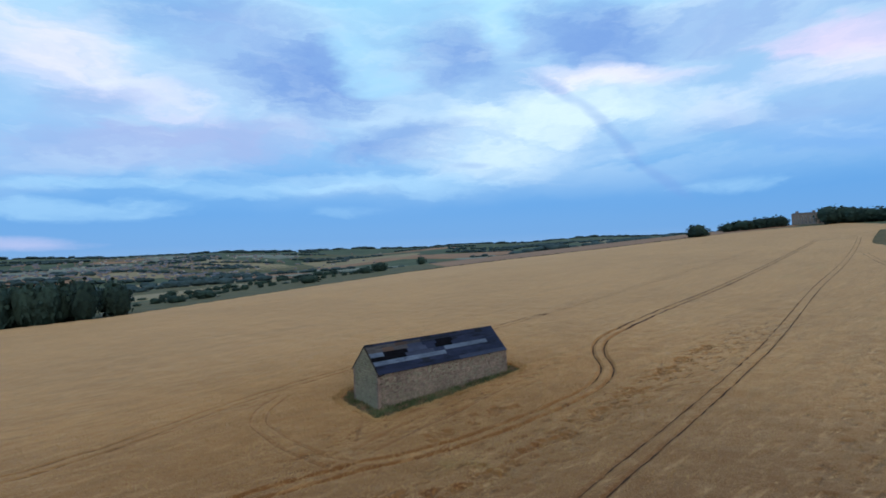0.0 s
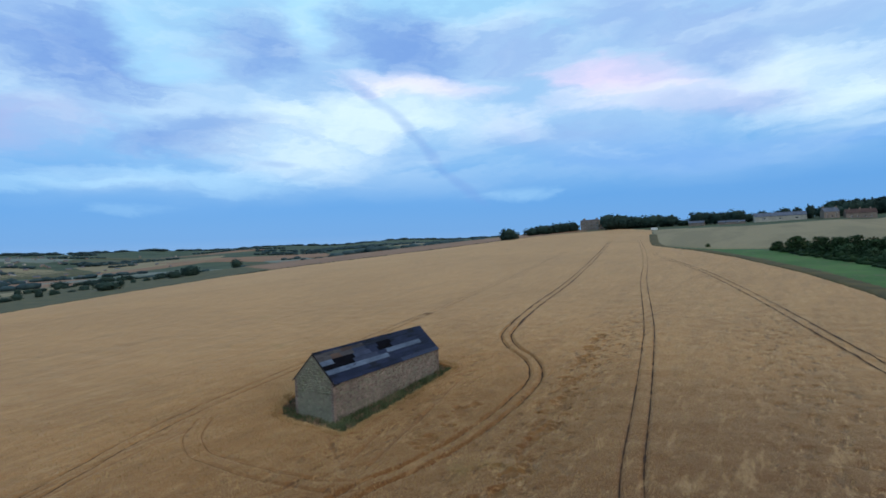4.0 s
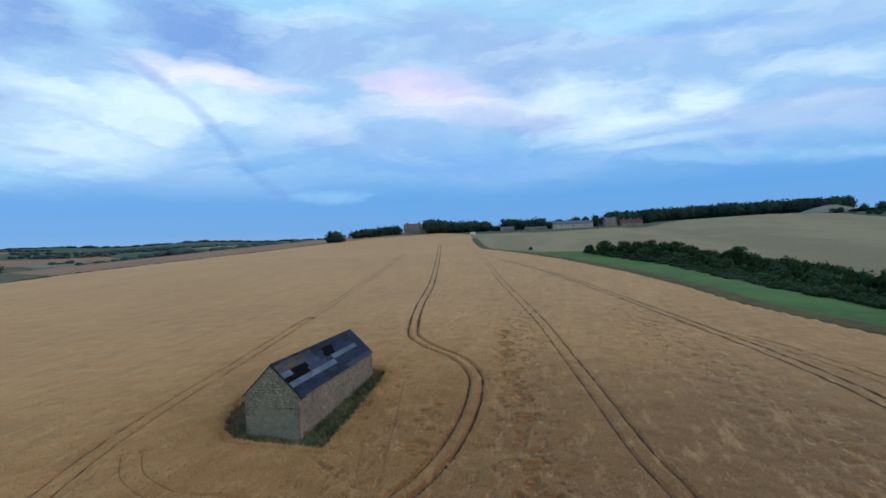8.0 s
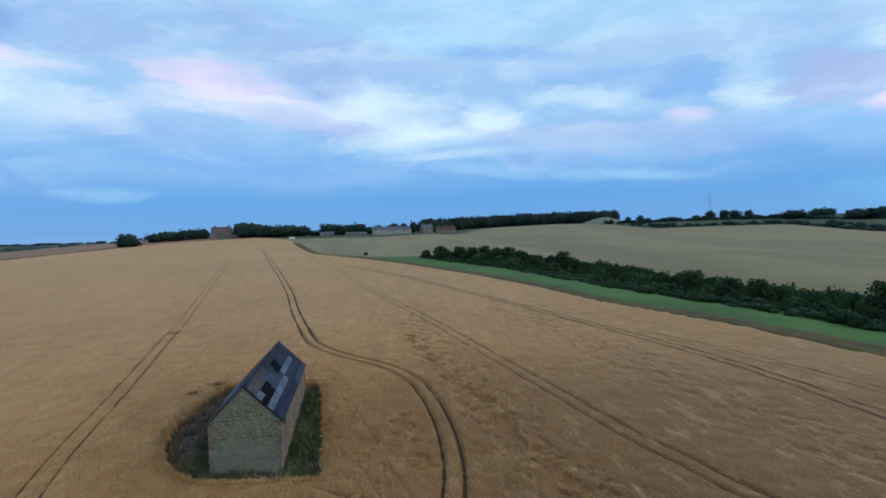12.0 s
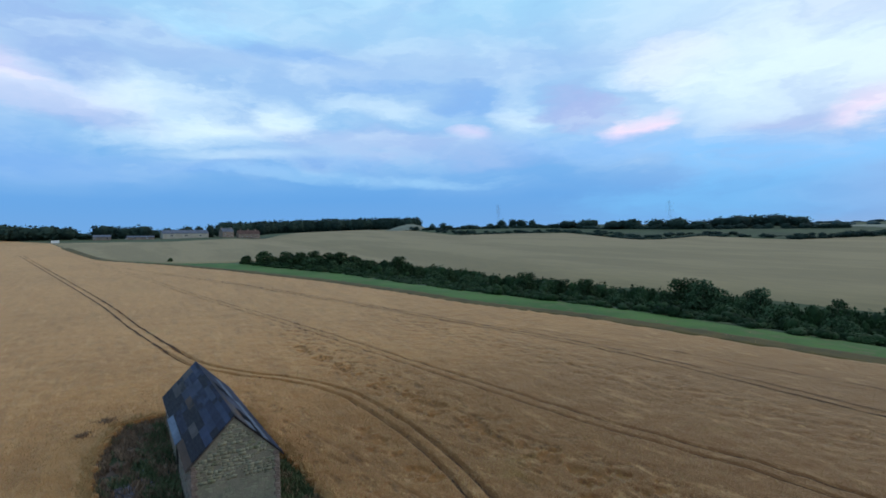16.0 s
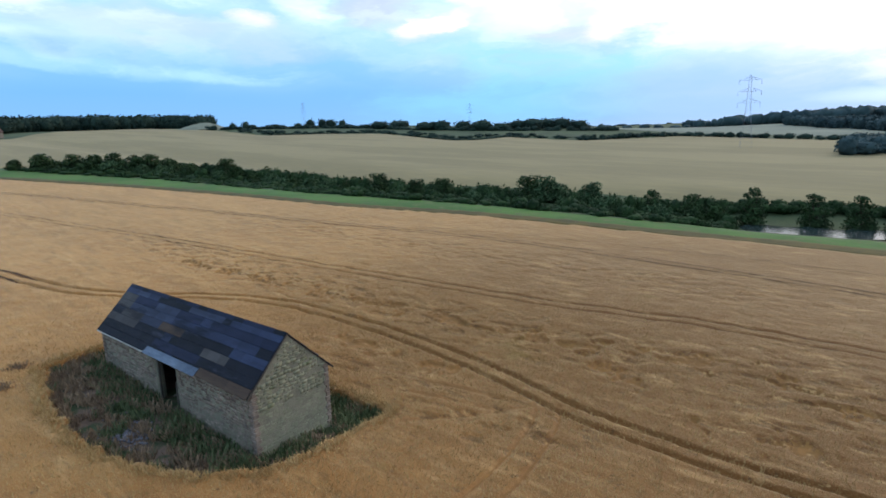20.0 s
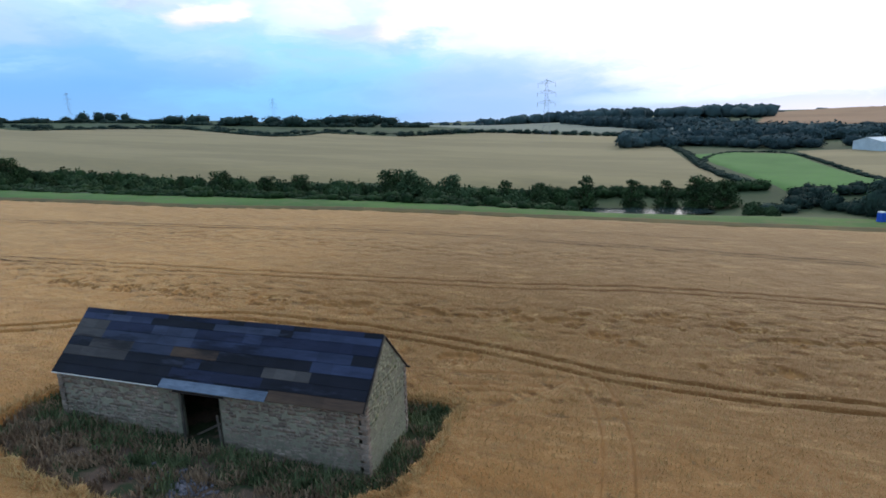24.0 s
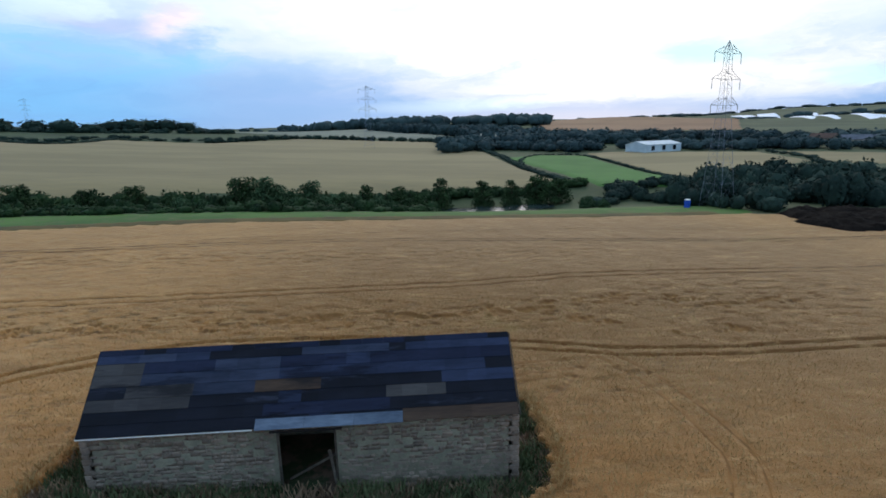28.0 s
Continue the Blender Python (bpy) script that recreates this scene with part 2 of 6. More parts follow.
cloud(38.9, 13.0, 2.9, 1.3, WHITE, 0.65, -0.16, 0.7)
cloud(33.1, 11.6, 2.0, 0.6, PINK, 0.64, -0.12, 0.7)
cloud(29.0, 10.1, 12.7, 1.5, MAUVE, 0.50, -0.09, 0.7)
cloud(19.5, 8.6, 6.4, 0.7, STEEL, 0.50, -0.06, 0.7)
cloud(45.4, 12.8, 3.1, 1.6, MAUVE, 0.80, -0.19, 0.7)
cloud(8.6, 20.7, 5.4, 1.1, CYAN, 0.50, -0.02, 0.7)
cloud(45.8, 12.9, 3.2, 1.7, MAUVE, 0.90, -0.24, 0.7)
cloud(50.8, 10.8, 2.5, 0.9, PEACH, 0.90, 0.31, 0.7)
cloud(54.3, 16.2, 3.5, 2.2, BLUSH, 0.65, -0.11, 0.7)
cloud(58.9, 13.3, 4.8, 1.9, WHITE, 0.65, -0.12, 0.7)
cloud(69.2, 15.1, 6.3, 2.1, WHITE, 0.80, -0.19, 0.7)
cloud(68.9, 10.4, 2.3, 1.0, PEACH, 0.80, 0.20, 0.7)
cloud(63.3, 10.0, 3.8, 0.9, MAUVE, 0.75, -0.01, 0.7)
cloud(73.1, 9.7, 2.7, 1.1, PALE, 0.60, -0.16, 0.7)
cloud(57.3, 8.3, 17.1, 1.4, HAZE, 0.60, -0.08, 0.7)
cloud(27.8, 6.6, 7.0, 0.6, BAND, 0.24, -0.01, 1.1)
cloud(60, 16, 9, 2.4, WHITE, 0.6)
cloud(64, 6.8, 9, 2.2, lin(0.50, 0.76, 0.97), 0.75)
cloud(59, 3.4, 12, 1.7, lin(0.46, 0.73, 0.94), 0.65)
cloud(66, 8.8, 6, 0.9, LAVENDER, 0.5)
cloud(106, 9.5, 17, 3.6, GLOW, 0.9)
cloud(106, 4.6, 16, 1.6, GLOW, 0.7)
cloud(122, 4.6, 14, 2.2, GLOW, 0.6)
cloud(121, 2.3, 14, 0.5, LAVENDER, 0.15, 0.0, 0.5)
cloud(95, 2.7, 8, 0.6, WHITE, 0.6, 0.0, 0.6)
cloud(80, 3.8, 13, 2.2, lin(0.58, 0.71, 0.89), 0.6, 0.0, 0.6)
cloud(84, 3.6, 6, 0.7, LAVENDER, 0.5)
cloud(120, 6.9, 4.5, 1.3, lin(0.76, 0.93, 0.98), 0.9, 0.0, 0.8)
cloud(130, 3.9, 2.5, 0.7, lin(0.76, 0.93, 0.98), 0.7, 0.0, 0.8)
cloud(133, 1.8, 7, 0.5, DARK, 0.18, 0.0, 0.5)
# the smudged trail of an aeroplane, in four pieces
for a, h, wide, lean in ((-38.4, 16.0, 2.6, -0.59), (-34.4, 12.8, 2.2, -0.81), (-31.6, 9.6, 2.0, -0.87), (-28.5, 6.4, 2.4, -0.73)):
    cloud(a, h, wide, 0.50, DARK, 0.42, lean, 0.15)


# small bright puffs and grey folds over the whole
sky = N.mix(N.math("MULTIPLY", N.math("MULTIPLY", N.span(puff, 0.48, 0.74), veil), 0.20), sky, WHITE)
sky = N.mix(N.math("MULTIPLY", N.math("MULTIPLY", N.span(puff, 0.50, 0.28), veil), 0.20), sky, lin(0.53, 0.68, 0.88))
back = N.add("ShaderNodeBackground")
N.put(back.inputs[0], sky)
back.inputs[1].default_value = 1.12
N.put(N.add("ShaderNodeOutputWorld").inputs[0], back.outputs[0])

sun = new("sun", bpy.data.lights.new("sun", "SUN"))
sun.data.energy, sun.data.angle, sun.data.color = 0.5, radians(35), (1.0, 0.93, 0.86)
a, h = radians(SUN_AZIMUTH), radians(SUN_HEIGHT + 12)
sun.matrix_world = look((0, 0, 0), (-math.sin(a) * math.cos(h), -math.cos(a) * math.cos(h), -math.sin(h)))


# ---- materials ----
def material(name, dark, light, big=0.4, fine=6.0, rough=0.9, metal=0.0, bump=0.3, depth=0.05, vary=0.0, spot=None, stretch=(1, 1, 1), gloss=0.3, mottle=(0.35, 0.65)):
    """A surface with broad and fine variation, relief, and a tone that differs from piece to piece."""
    m = bpy.data.materials.new(name)
    m.use_nodes = True
    k = Nodes(m.node_tree)
    place = k.add("ShaderNodeNewGeometry").outputs["Position"]
    if stretch != (1, 1, 1):
        scaled = k.add("ShaderNodeMapping")
        k.put(scaled.inputs[0], place)
        scaled.inputs["Scale"].default_value = stretch
        place = scaled.outputs[0]
    broad, small = k.noise(place, big, 4.0, 0.6), k.noise(place, fine, 5.0, 0.65)
    blend = k.math("ADD", k.math("MULTIPLY", k.span(broad, *mottle), 0.55), k.math("MULTIPLY", k.span(small, 0.3, 0.7), 0.45))
    colour = k.mix(blend, dark, light)
    if spot:
        tint, scale, start = spot
        colour = k.mix(k.span(k.noise(place, scale, 5.0, 0.65), start, start + 0.12), colour, tint)
    if vary:
        island = k.add("ShaderNodeNewGeometry").outputs["Random Per Island"]
        chance = k.math("FRACT", k.math("ADD", k.add("ShaderNodeObjectInfo").outputs["Random"], island))
        tone = k.math("MULTIPLY_ADD", chance, 2 * vary, 1.0 - vary)
        colour = k.mix(1.0, colour, k.combine(tone, tone, tone), "MULTIPLY")
    shader = k.add("ShaderNodeBsdfPrincipled")
    k.put(shader.inputs["Base Color"], colour)
    shader.inputs["Metallic"].default_value = metal
    shader.inputs["Specular IOR Level"].default_value = gloss
    k.put(shader.inputs["Roughness"], k.span(small, 0.2, 0.8, max(0.05, rough - 0.1), min(1.0, rough + 0.1)))
    if bump:
        relief = k.add("ShaderNodeBump")
        relief.inputs["Strength"].default_value, relief.inputs["Distance"].default_value = bump, depth
        k.put(relief.inputs["Height"], small)
        k.put(shader.inputs["Normal"], relief.outputs[0])
    k.put(k.add("ShaderNodeOutputMaterial").inputs[0], shader.outputs[0])
    return m


def wheat_material(name, beaten=False):
    """Ripe wheat: drill rows, paler and browner drifts, a few greenish patches; beaten down: straw-pale tufts, and
    hollows with their shade put into the colour.
    """
    m = bpy.data.materials.new(name)
    m.use_nodes = True
    k = Nodes(m.node_tree)
    place = k.add("ShaderNodeNewGeometry").outputs["Position"]
    rows = k.add("ShaderNodeMapping")
    k.put(rows.inputs[0], place)
    rows.inputs["Rotation"].default_value = (0, 0, radians(-14))
    rows.inputs["Scale"].default_value = (1.0, 0.16, 1.0)
    streaks = k.add("ShaderNodeMapping")
    k.put(streaks.inputs[0], place)
    streaks.inputs["Rotation"].default_value = (0, 0, radians(-11))
    streaks.inputs["Scale"].default_value = (0.8, 0.2, 1.0)
    drift, stripe = k.noise(place, 0.02, 4.0, 0.55), k.noise(rows.outputs[0], 0.33, 4.0, 0.6)
    clump, ear = k.noise(place, 0.9, 5.0, 0.65), k.noise(place, 7.0, 4.0, 0.7)
    colour = k.mix(k.span(drift, 0.35, 0.66), lin(0.525, 0.338, 0.155), lin(0.61, 0.415, 0.225))
    colour = k.mix(k.math("MULTIPLY", k.span(stripe, 0.36, 0.68), 0.5), colour, lin(0.635, 0.457, 0.265))
    colour = k.mix(k.math("MULTIPLY", k.span(k.noise(place, 0.42, 5.0, 0.65, 0.6), 0.50, 0.66), 0.42), colour, lin(0.685, 0.505, 0.30))
    colour = k.mix(k.math("MULTIPLY", k.span(k.noise(rows.outputs[0], 0.8, 4.0, 0.6), 0.50, 0.66), 0.45), colour, lin(0.44, 0.31, 0.17))
    # a wide darker, browner zone in the lower south-east, and blotches of weather-beaten crop
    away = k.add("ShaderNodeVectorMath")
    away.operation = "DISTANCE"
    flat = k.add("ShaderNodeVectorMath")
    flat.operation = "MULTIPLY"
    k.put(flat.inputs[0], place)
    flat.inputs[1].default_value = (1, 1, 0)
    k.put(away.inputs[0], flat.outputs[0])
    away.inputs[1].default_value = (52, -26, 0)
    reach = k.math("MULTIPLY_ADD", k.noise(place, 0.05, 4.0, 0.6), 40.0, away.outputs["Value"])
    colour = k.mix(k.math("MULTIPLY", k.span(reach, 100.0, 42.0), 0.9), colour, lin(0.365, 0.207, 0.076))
    colour = k.mix(k.math("MULTIPLY", k.span(k.noise(rows.outputs[0], 0.22, 6.0, 0.7), 0.50, 0.64), 0.4), colour, lin(0.43, 0.27, 0.14))
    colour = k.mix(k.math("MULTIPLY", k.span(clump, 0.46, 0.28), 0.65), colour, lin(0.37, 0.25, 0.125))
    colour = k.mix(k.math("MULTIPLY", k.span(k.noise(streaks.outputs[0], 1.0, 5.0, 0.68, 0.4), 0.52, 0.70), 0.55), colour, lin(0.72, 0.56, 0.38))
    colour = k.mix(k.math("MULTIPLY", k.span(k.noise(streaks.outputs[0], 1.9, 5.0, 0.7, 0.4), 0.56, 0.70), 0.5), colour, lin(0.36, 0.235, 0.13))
    # paler on the rises of the ear noise, darker in its dips
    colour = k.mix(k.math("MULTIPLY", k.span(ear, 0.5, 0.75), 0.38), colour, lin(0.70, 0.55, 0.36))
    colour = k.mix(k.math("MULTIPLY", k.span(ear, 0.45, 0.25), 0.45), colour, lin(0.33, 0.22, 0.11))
    colour = k.mix(k.math("MULTIPLY", k.span(k.noise(place, 0.06, 5.0, 0.7), 0.62, 0.74), 0.4), colour, lin(0.46, 0.41, 0.20))
    if beaten:
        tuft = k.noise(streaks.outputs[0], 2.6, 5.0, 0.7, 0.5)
        # shade of the beaten hollows, painted in
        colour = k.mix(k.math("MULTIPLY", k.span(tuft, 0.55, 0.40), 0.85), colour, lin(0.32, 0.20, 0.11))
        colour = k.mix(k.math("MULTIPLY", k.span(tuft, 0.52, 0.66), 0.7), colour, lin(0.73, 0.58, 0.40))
    colour = k.mix(1.0, colour, (1.09, 1.03, 0.97, 1.0), "MULTIPLY")
    shader = k.add("ShaderNodeBsdfPrincipled")
    k.put(shader.inputs["Base Color"], colour)
    shader.inputs["Roughness"].default_value = 0.75
    shader.inputs["Specular IOR Level"].default_value = 0.12
    shader.inputs["Sheen Weight"].default_value = 0.45
    shader.inputs["Sheen Roughness"].default_value = 0.5
    shader.inputs["Sheen Tint"].default_value = lin(0.96, 0.81, 0.62)
    relief = k.add("ShaderNodeBump")
    relief.inputs["Strength"].default_value, relief.inputs["Distance"].default_value = 0.6, 0.10
    k.put(relief.inputs["Height"], k.math("ADD", ear, clump))
    k.put(shader.inputs["Normal"], relief.outputs[0])
    k.put(k.add("ShaderNodeOutputMaterial").inputs[0], shader.outputs[0])
    return m


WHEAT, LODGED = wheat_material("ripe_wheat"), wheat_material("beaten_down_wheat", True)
EARS = material("wheat_ears", lin(0.60, 0.455, 0.275), lin(0.80, 0.655, 0.45), 0.15, 9.0, 0.85, bump=0)
FLATTENED = material("flattened_straw", lin(0.43, 0.285, 0.145), lin(0.58, 0.40, 0.21), 0.6, 5.0)
TRODDEN = material("trodden_straw_and_soil", lin(0.22, 0.13, 0.06), lin(0.35, 0.22, 0.105), 0.5, 5.0)
EARTH = material("meadow_ground", lin(0.18, 0.235, 0.14), lin(0.32, 0.345, 0.23), 0.01, 0.3, depth=0.2)
GRASS = material("grass_margin", lin(0.20, 0.33, 0.11), lin(0.32, 0.44, 0.18), 0.06, 1.2, depth=0.1, spot=(lin(0.34, 0.37, 0.20), 0.22, 0.52))
BANK = material("dry_grass_bank", lin(0.25, 0.24, 0.13), lin(0.40, 0.36, 0.21), 0.1, 1.5)
BRIGHT_GRASS = material("mown_green_pasture", lin(0.22, 0.385, 0.155), lin(0.31, 0.47, 0.22), 0.02, 0.4)
DITCH = material("brown_ditch_side", lin(0.24, 0.215, 0.09), lin(0.40, 0.325, 0.15), 0.15, 1.5)
BARLEY = material("pale_barley", lin(0.49, 0.43, 0.305), lin(0.585, 0.51, 0.37), 0.03, 0.5, stretch=(1.0, 0.22, 1.0), mottle=(0.40, 0.60))
STUBBLE = material("brown_stubble", lin(0.50, 0.36, 0.26), lin(0.60, 0.45, 0.33), 0.01, 0.2)
SCRUB = material("rough_scrub", lin(0.15, 0.20, 0.11), lin(0.26, 0.31, 0.18), 0.03, 0.3)
FALLOW = material("grey_green_field", lin(0.40, 0.42, 0.37), lin(0.50, 0.50, 0.43), 0.01, 0.2)
SOIL = material("dark_tipped_soil", lin(0.04, 0.03, 0.03), lin(0.09, 0.07, 0.06), 0.3, 2.0, bump=0.8, depth=0.3, gloss=0.05)
WEEDS = material("rank_weeds", lin(0.19, 0.245, 0.135), lin(0.43, 0.45, 0.31), 0.35, 3.0, vary=0.2)
DRY_WEEDS = material("dry_dock_and_grass", lin(0.40, 0.30, 0.24), lin(0.60, 0.49, 0.39), 0.5, 4.0, vary=0.2)
YARD = material("weedy_yard_soil", lin(0.28, 0.215, 0.17), lin(0.43, 0.34, 0.29), 0.35, 3.0, spot=(lin(0.20, 0.23, 0.135), 0.5, 0.46))
RUBBLE = material("grey_rubble", lin(0.33, 0.31, 0.33), lin(0.46, 0.435, 0.46), 1.0, 8.0, vary=0.2)
LEAF = material("dark_hedge_leaves", lin(0.11, 0.17, 0.095), lin(0.24, 0.32, 0.18), 0.25, 2.5, vary=0.15, gloss=0.2, bump=0)
LEAF_PALE = material("willow_leaves", lin(0.17, 0.245, 0.15), lin(0.31, 0.39, 0.26), 0.25, 2.5, vary=0.15, gloss=0.2, bump=0)
THICKET = material("thorn_and_willow", lin(0.10, 0.165, 0.095), lin(0.20, 0.28, 0.155), 0.10, 0.8, vary=0.10, gloss=0.15, bump=0)
# bluer and paler than the near leaves: distance haze put into the colour
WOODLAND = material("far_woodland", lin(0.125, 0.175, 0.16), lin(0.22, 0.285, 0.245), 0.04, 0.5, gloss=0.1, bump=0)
WOODLAND_HAZED = material("distant_woodland", lin(0.16, 0.215, 0.225), lin(0.27, 0.335, 0.335), 0.01, 0.1, gloss=0.1, bump=0)
BARK = material("bark", lin(0.20, 0.17, 0.13), lin(0.33, 0.28, 0.22), 1.0, 9.0)
STONE = material("rubble_stone", lin(0.42, 0.41, 0.335), lin(0.57, 0.55, 0.455), 0.5, 5.0, vary=0.07, bump=0.5, depth=0.04, spot=(lin(0.36, 0.38, 0.25), 0.45, 0.56))
# dark spots paint the shade in holes where stones are missing
STONE_RED = material("brown_rubble_stone", lin(0.41, 0.35, 0.315), lin(0.57, 0.495, 0.44), 0.5, 5.0, vary=0.24, bump=0.5, depth=0.04, spot=(lin(0.22, 0.19, 0.175), 1.5, 0.60))
MORTAR = material("lime_mortar", lin(0.41, 0.385, 0.33), lin(0.54, 0.505, 0.43), 1.2, 9.0, bump=0.6, depth=0.05)
SLATES = {
    # near-black sheet standing in for the dark inside holes in the slates
    "gap": material("bare_dark_boards", lin(0.035, 0.035, 0.05), lin(0.07, 0.07, 0.09), 0.7, 5.0, 0.9, vary=0.1, gloss=0.05),
    "black": material("black_slate", lin(0.055, 0.06, 0.09), lin(0.105, 0.11, 0.15), 0.7, 5.0, 0.7, vary=0.16, spot=(lin(0.17, 0.18, 0.23), 0.8, 0.57), stretch=(1, 0.22, 1.6), gloss=0.15),
    "navy": material("blue_black_slate", lin(0.085, 0.105, 0.18), lin(0.15, 0.17, 0.25), 0.7, 5.0, 0.7, vary=0.16, spot=(lin(0.055, 0.065, 0.11), 0.8, 0.52), stretch=(1, 0.22, 1.6), gloss=0.15),
    "blue": material("blue_slate", lin(0.13, 0.155, 0.23), lin(0.20, 0.23, 0.32), 0.7, 5.0, 0.7, vary=0.16, spot=(lin(0.085, 0.10, 0.16), 0.8, 0.52), stretch=(1, 0.22, 1.6), gloss=0.15),
    "slate": material("grey_slate", lin(0.155, 0.18, 0.245), lin(0.23, 0.25, 0.32), 0.7, 5.0, 0.7, vary=0.16, spot=(lin(0.11, 0.125, 0.18), 0.8, 0.54), stretch=(1, 0.22, 1.6), gloss=0.15),
    "tan": material("lichened_slate", lin(0.215, 0.20, 0.205), lin(0.30, 0.28, 0.275), 0.7, 5.0, 0.7, vary=0.16, spot=(lin(0.15, 0.14, 0.15), 0.8, 0.54), stretch=(1, 0.22, 1.6), gloss=0.15),
    "brown": material("rusted_sheet", lin(0.25, 0.19, 0.16), lin(0.36, 0.28, 0.23), 0.7, 5.0, 0.7, vary=0.16, spot=(lin(0.17, 0.14, 0.135), 0.8, 0.54), stretch=(1, 0.22, 1.6), gloss=0.15),
    "light": material("galvanised_sheet", lin(0.27, 0.31, 0.37), lin(0.41, 0.45, 0.51), 0.8, 5.0, 0.7, 0.0, gloss=0.15, vary=0.12, stretch=(1, 0.3, 1.6), spot=(lin(0.22, 0.25, 0.31), 0.9, 0.57)),
}
TIMBER = material("weathered_timber", lin(0.22, 0.19, 0.17), lin(0.40, 0.35, 0.31), 1.0, 8.0, vary=0.15)
DARK_TIMBER = material("dark_timber", lin(0.12, 0.10, 0.10), lin(0.20, 0.17, 0.16), 1.0, 8.0, vary=0.15)
RENDERED = material("pale_rendered_wall", lin(0.62, 0.58, 0.52), lin(0.74, 0.70, 0.63), 0.3, 3.0)
MANSION_STONE = material("honey_ashlar", lin(0.46, 0.40, 0.36), lin(0.58, 0.51, 0.45), 0.2, 2.0)
ROOF_GREY = material("grey_roofing", lin(0.30, 0.32, 0.36), lin(0.42, 0.43, 0.47), 0.3, 3.0)
ROOF_RED = material("clay_tile_roof", lin(0.28, 0.21, 0.19), lin(0.38, 0.29, 0.26), 0.3, 3.0)
CLADDING = material("white_cladding", lin(0.68, 0.72, 0.75), lin(0.80, 0.83, 0.85), 0.2, 2.0, 0.6)
GLASS = material("dark_window_glass", lin(0.10, 0.12, 0.15), lin(0.16, 0.18, 0.22), 0.5, 3.0, 0.15, gloss=0.6, bump=0)
WHITE_PAINT = material("white_paint", lin(0.84, 0.84, 0.83), lin(0.92, 0.92, 0.91), 0.5, 5.0, 0.5)
BLUE_PLASTIC = material("blue_plastic", lin(0.10, 0.28, 0.66), lin(0.16, 0.36, 0.76), 0.8, 6.0, 0.4)
STEEL = material("galvanised_steel", lin(0.40, 0.42, 0.46), lin(0.52, 0.54, 0.58), 0.5, 4.0, 0.6, 0.2)
FLEECE = material("white_crop_fleece", lin(0.80, 0.83, 0.90), lin(0.92, 0.94, 0.97), 0.01, 0.1, 0.5)
RUBBER = material("black_rubber", lin(0.08, 0.08, 0.08), lin(0.13, 0.13, 0.13), 2.0, 9.0, 0.7)


def water_material():
    m = bpy.data.materials.new("still_water")
    m.use_nodes = True
    k = Nodes(m.node_tree)
    shader = k.add("ShaderNodeBsdfPrincipled")
    shader.inputs["Base Color"].default_value = lin(0.20, 0.24, 0.24)
    shader.inputs["Roughness"].default_value = 0.03
    shader.inputs["Specular IOR Level"].default_value = 1.0
    shader.inputs["IOR"].default_value = 1.33
    relief = k.add("ShaderNodeBump")
    relief.inputs["Strength"].default_value, relief.inputs["Distance"].default_value = 0.5, 0.06
    k.put(relief.inputs["Height"], k.noise(k.add("ShaderNodeNewGeometry").outputs["Position"], 2.0, 3.0))
    k.put(shader.inputs["Normal"], relief.outputs[0])
    k.put(k.add("ShaderNodeOutputMaterial").inputs[0], shader.outputs[0])
    return m


WATER = water_material()


# ---- mesh helpers ----
def mesh_of(name, verts, faces, *materials, smooth=False, slots=None):
    """A mesh from arrays: verts (n, 3), faces (m, k)."""
    verts, faces = np.asarray(verts, np.float32), np.asarray(faces, np.int32)
    me = bpy.data.meshes.new(name)
    me.vertices.add(len(verts))
    me.vertices.foreach_set("co", verts.ravel())
    me.loops.add(faces.size)
    me.loops.foreach_set("vertex_index", faces.ravel())
    me.polygons.add(len(faces))
    me.polygons.foreach_set("loop_start", np.arange(0, faces.size, faces.shape[1], dtype=np.int32))
    if slots is not None:
        me.polygons.foreach_set("material_index", np.asarray(slots, np.int32))
    if smooth:
        me.polygons.foreach_set("use_smooth", np.ones(len(faces), bool))
    for m in materials:
        me.materials.append(m)
    me.update(calc_edges=True)
    return me


def box_arrays(x0, x1, y0, y1, z0, z1):
    v = [(x, y, z) for z in (z0, z1) for y in (y0, y1) for x in (x0, x1)]
    f = [(0, 2, 3, 1), (4, 5, 7, 6), (0, 1, 5, 4), (2, 6, 7, 3), (0, 4, 6, 2), (1, 3, 7, 5)]
    return np.array(v, float), np.array(f)


def boxes_mesh(name, boxes, *materials):
    """One mesh of several boxes (x0, x1, y0, y1, z0, z1)."""
    vs, fs, n = [], [], 0
    for b in boxes:
        v, f = box_arrays(*b)
        vs.append(v), fs.append(f + n)
        n += len(v)
    return mesh_of(name, np.concatenate(vs), np.concatenate(fs), *materials)


def soft_box(x0, x1, y0, y1, z0, z1, bevel=0.02):
    bm = bmesh.new()
    bmesh.ops.create_cube(bm, size=1.0)
    bmesh.ops.scale(bm, vec=(x1 - x0, y1 - y0, z1 - z0), verts=bm.verts)
    bmesh.ops.translate(bm, vec=((x0 + x1) / 2, (y0 + y1) / 2, (z0 + z1) / 2), verts=bm.verts)
    if bevel:
        bmesh.ops.bevel(bm, geom=bm.edges[:], offset=bevel, segments=1, affect="EDGES")
    return bm


def part(name, bm, m, parent, label=""):
    """A bmesh or mesh as one object under a thing or a part."""
    if isinstance(bm, bmesh.types.BMesh):
        me = bpy.data.meshes.new(name)
        bm.to_mesh(me)
        bm.free()
    else:
        me = bm
    if m is not None:
        me.materials.clear()
        me.materials.append(m)
    ob = new(name, me)
    ob.parent = parent
    if label:
        ob["label"] = label
    return ob


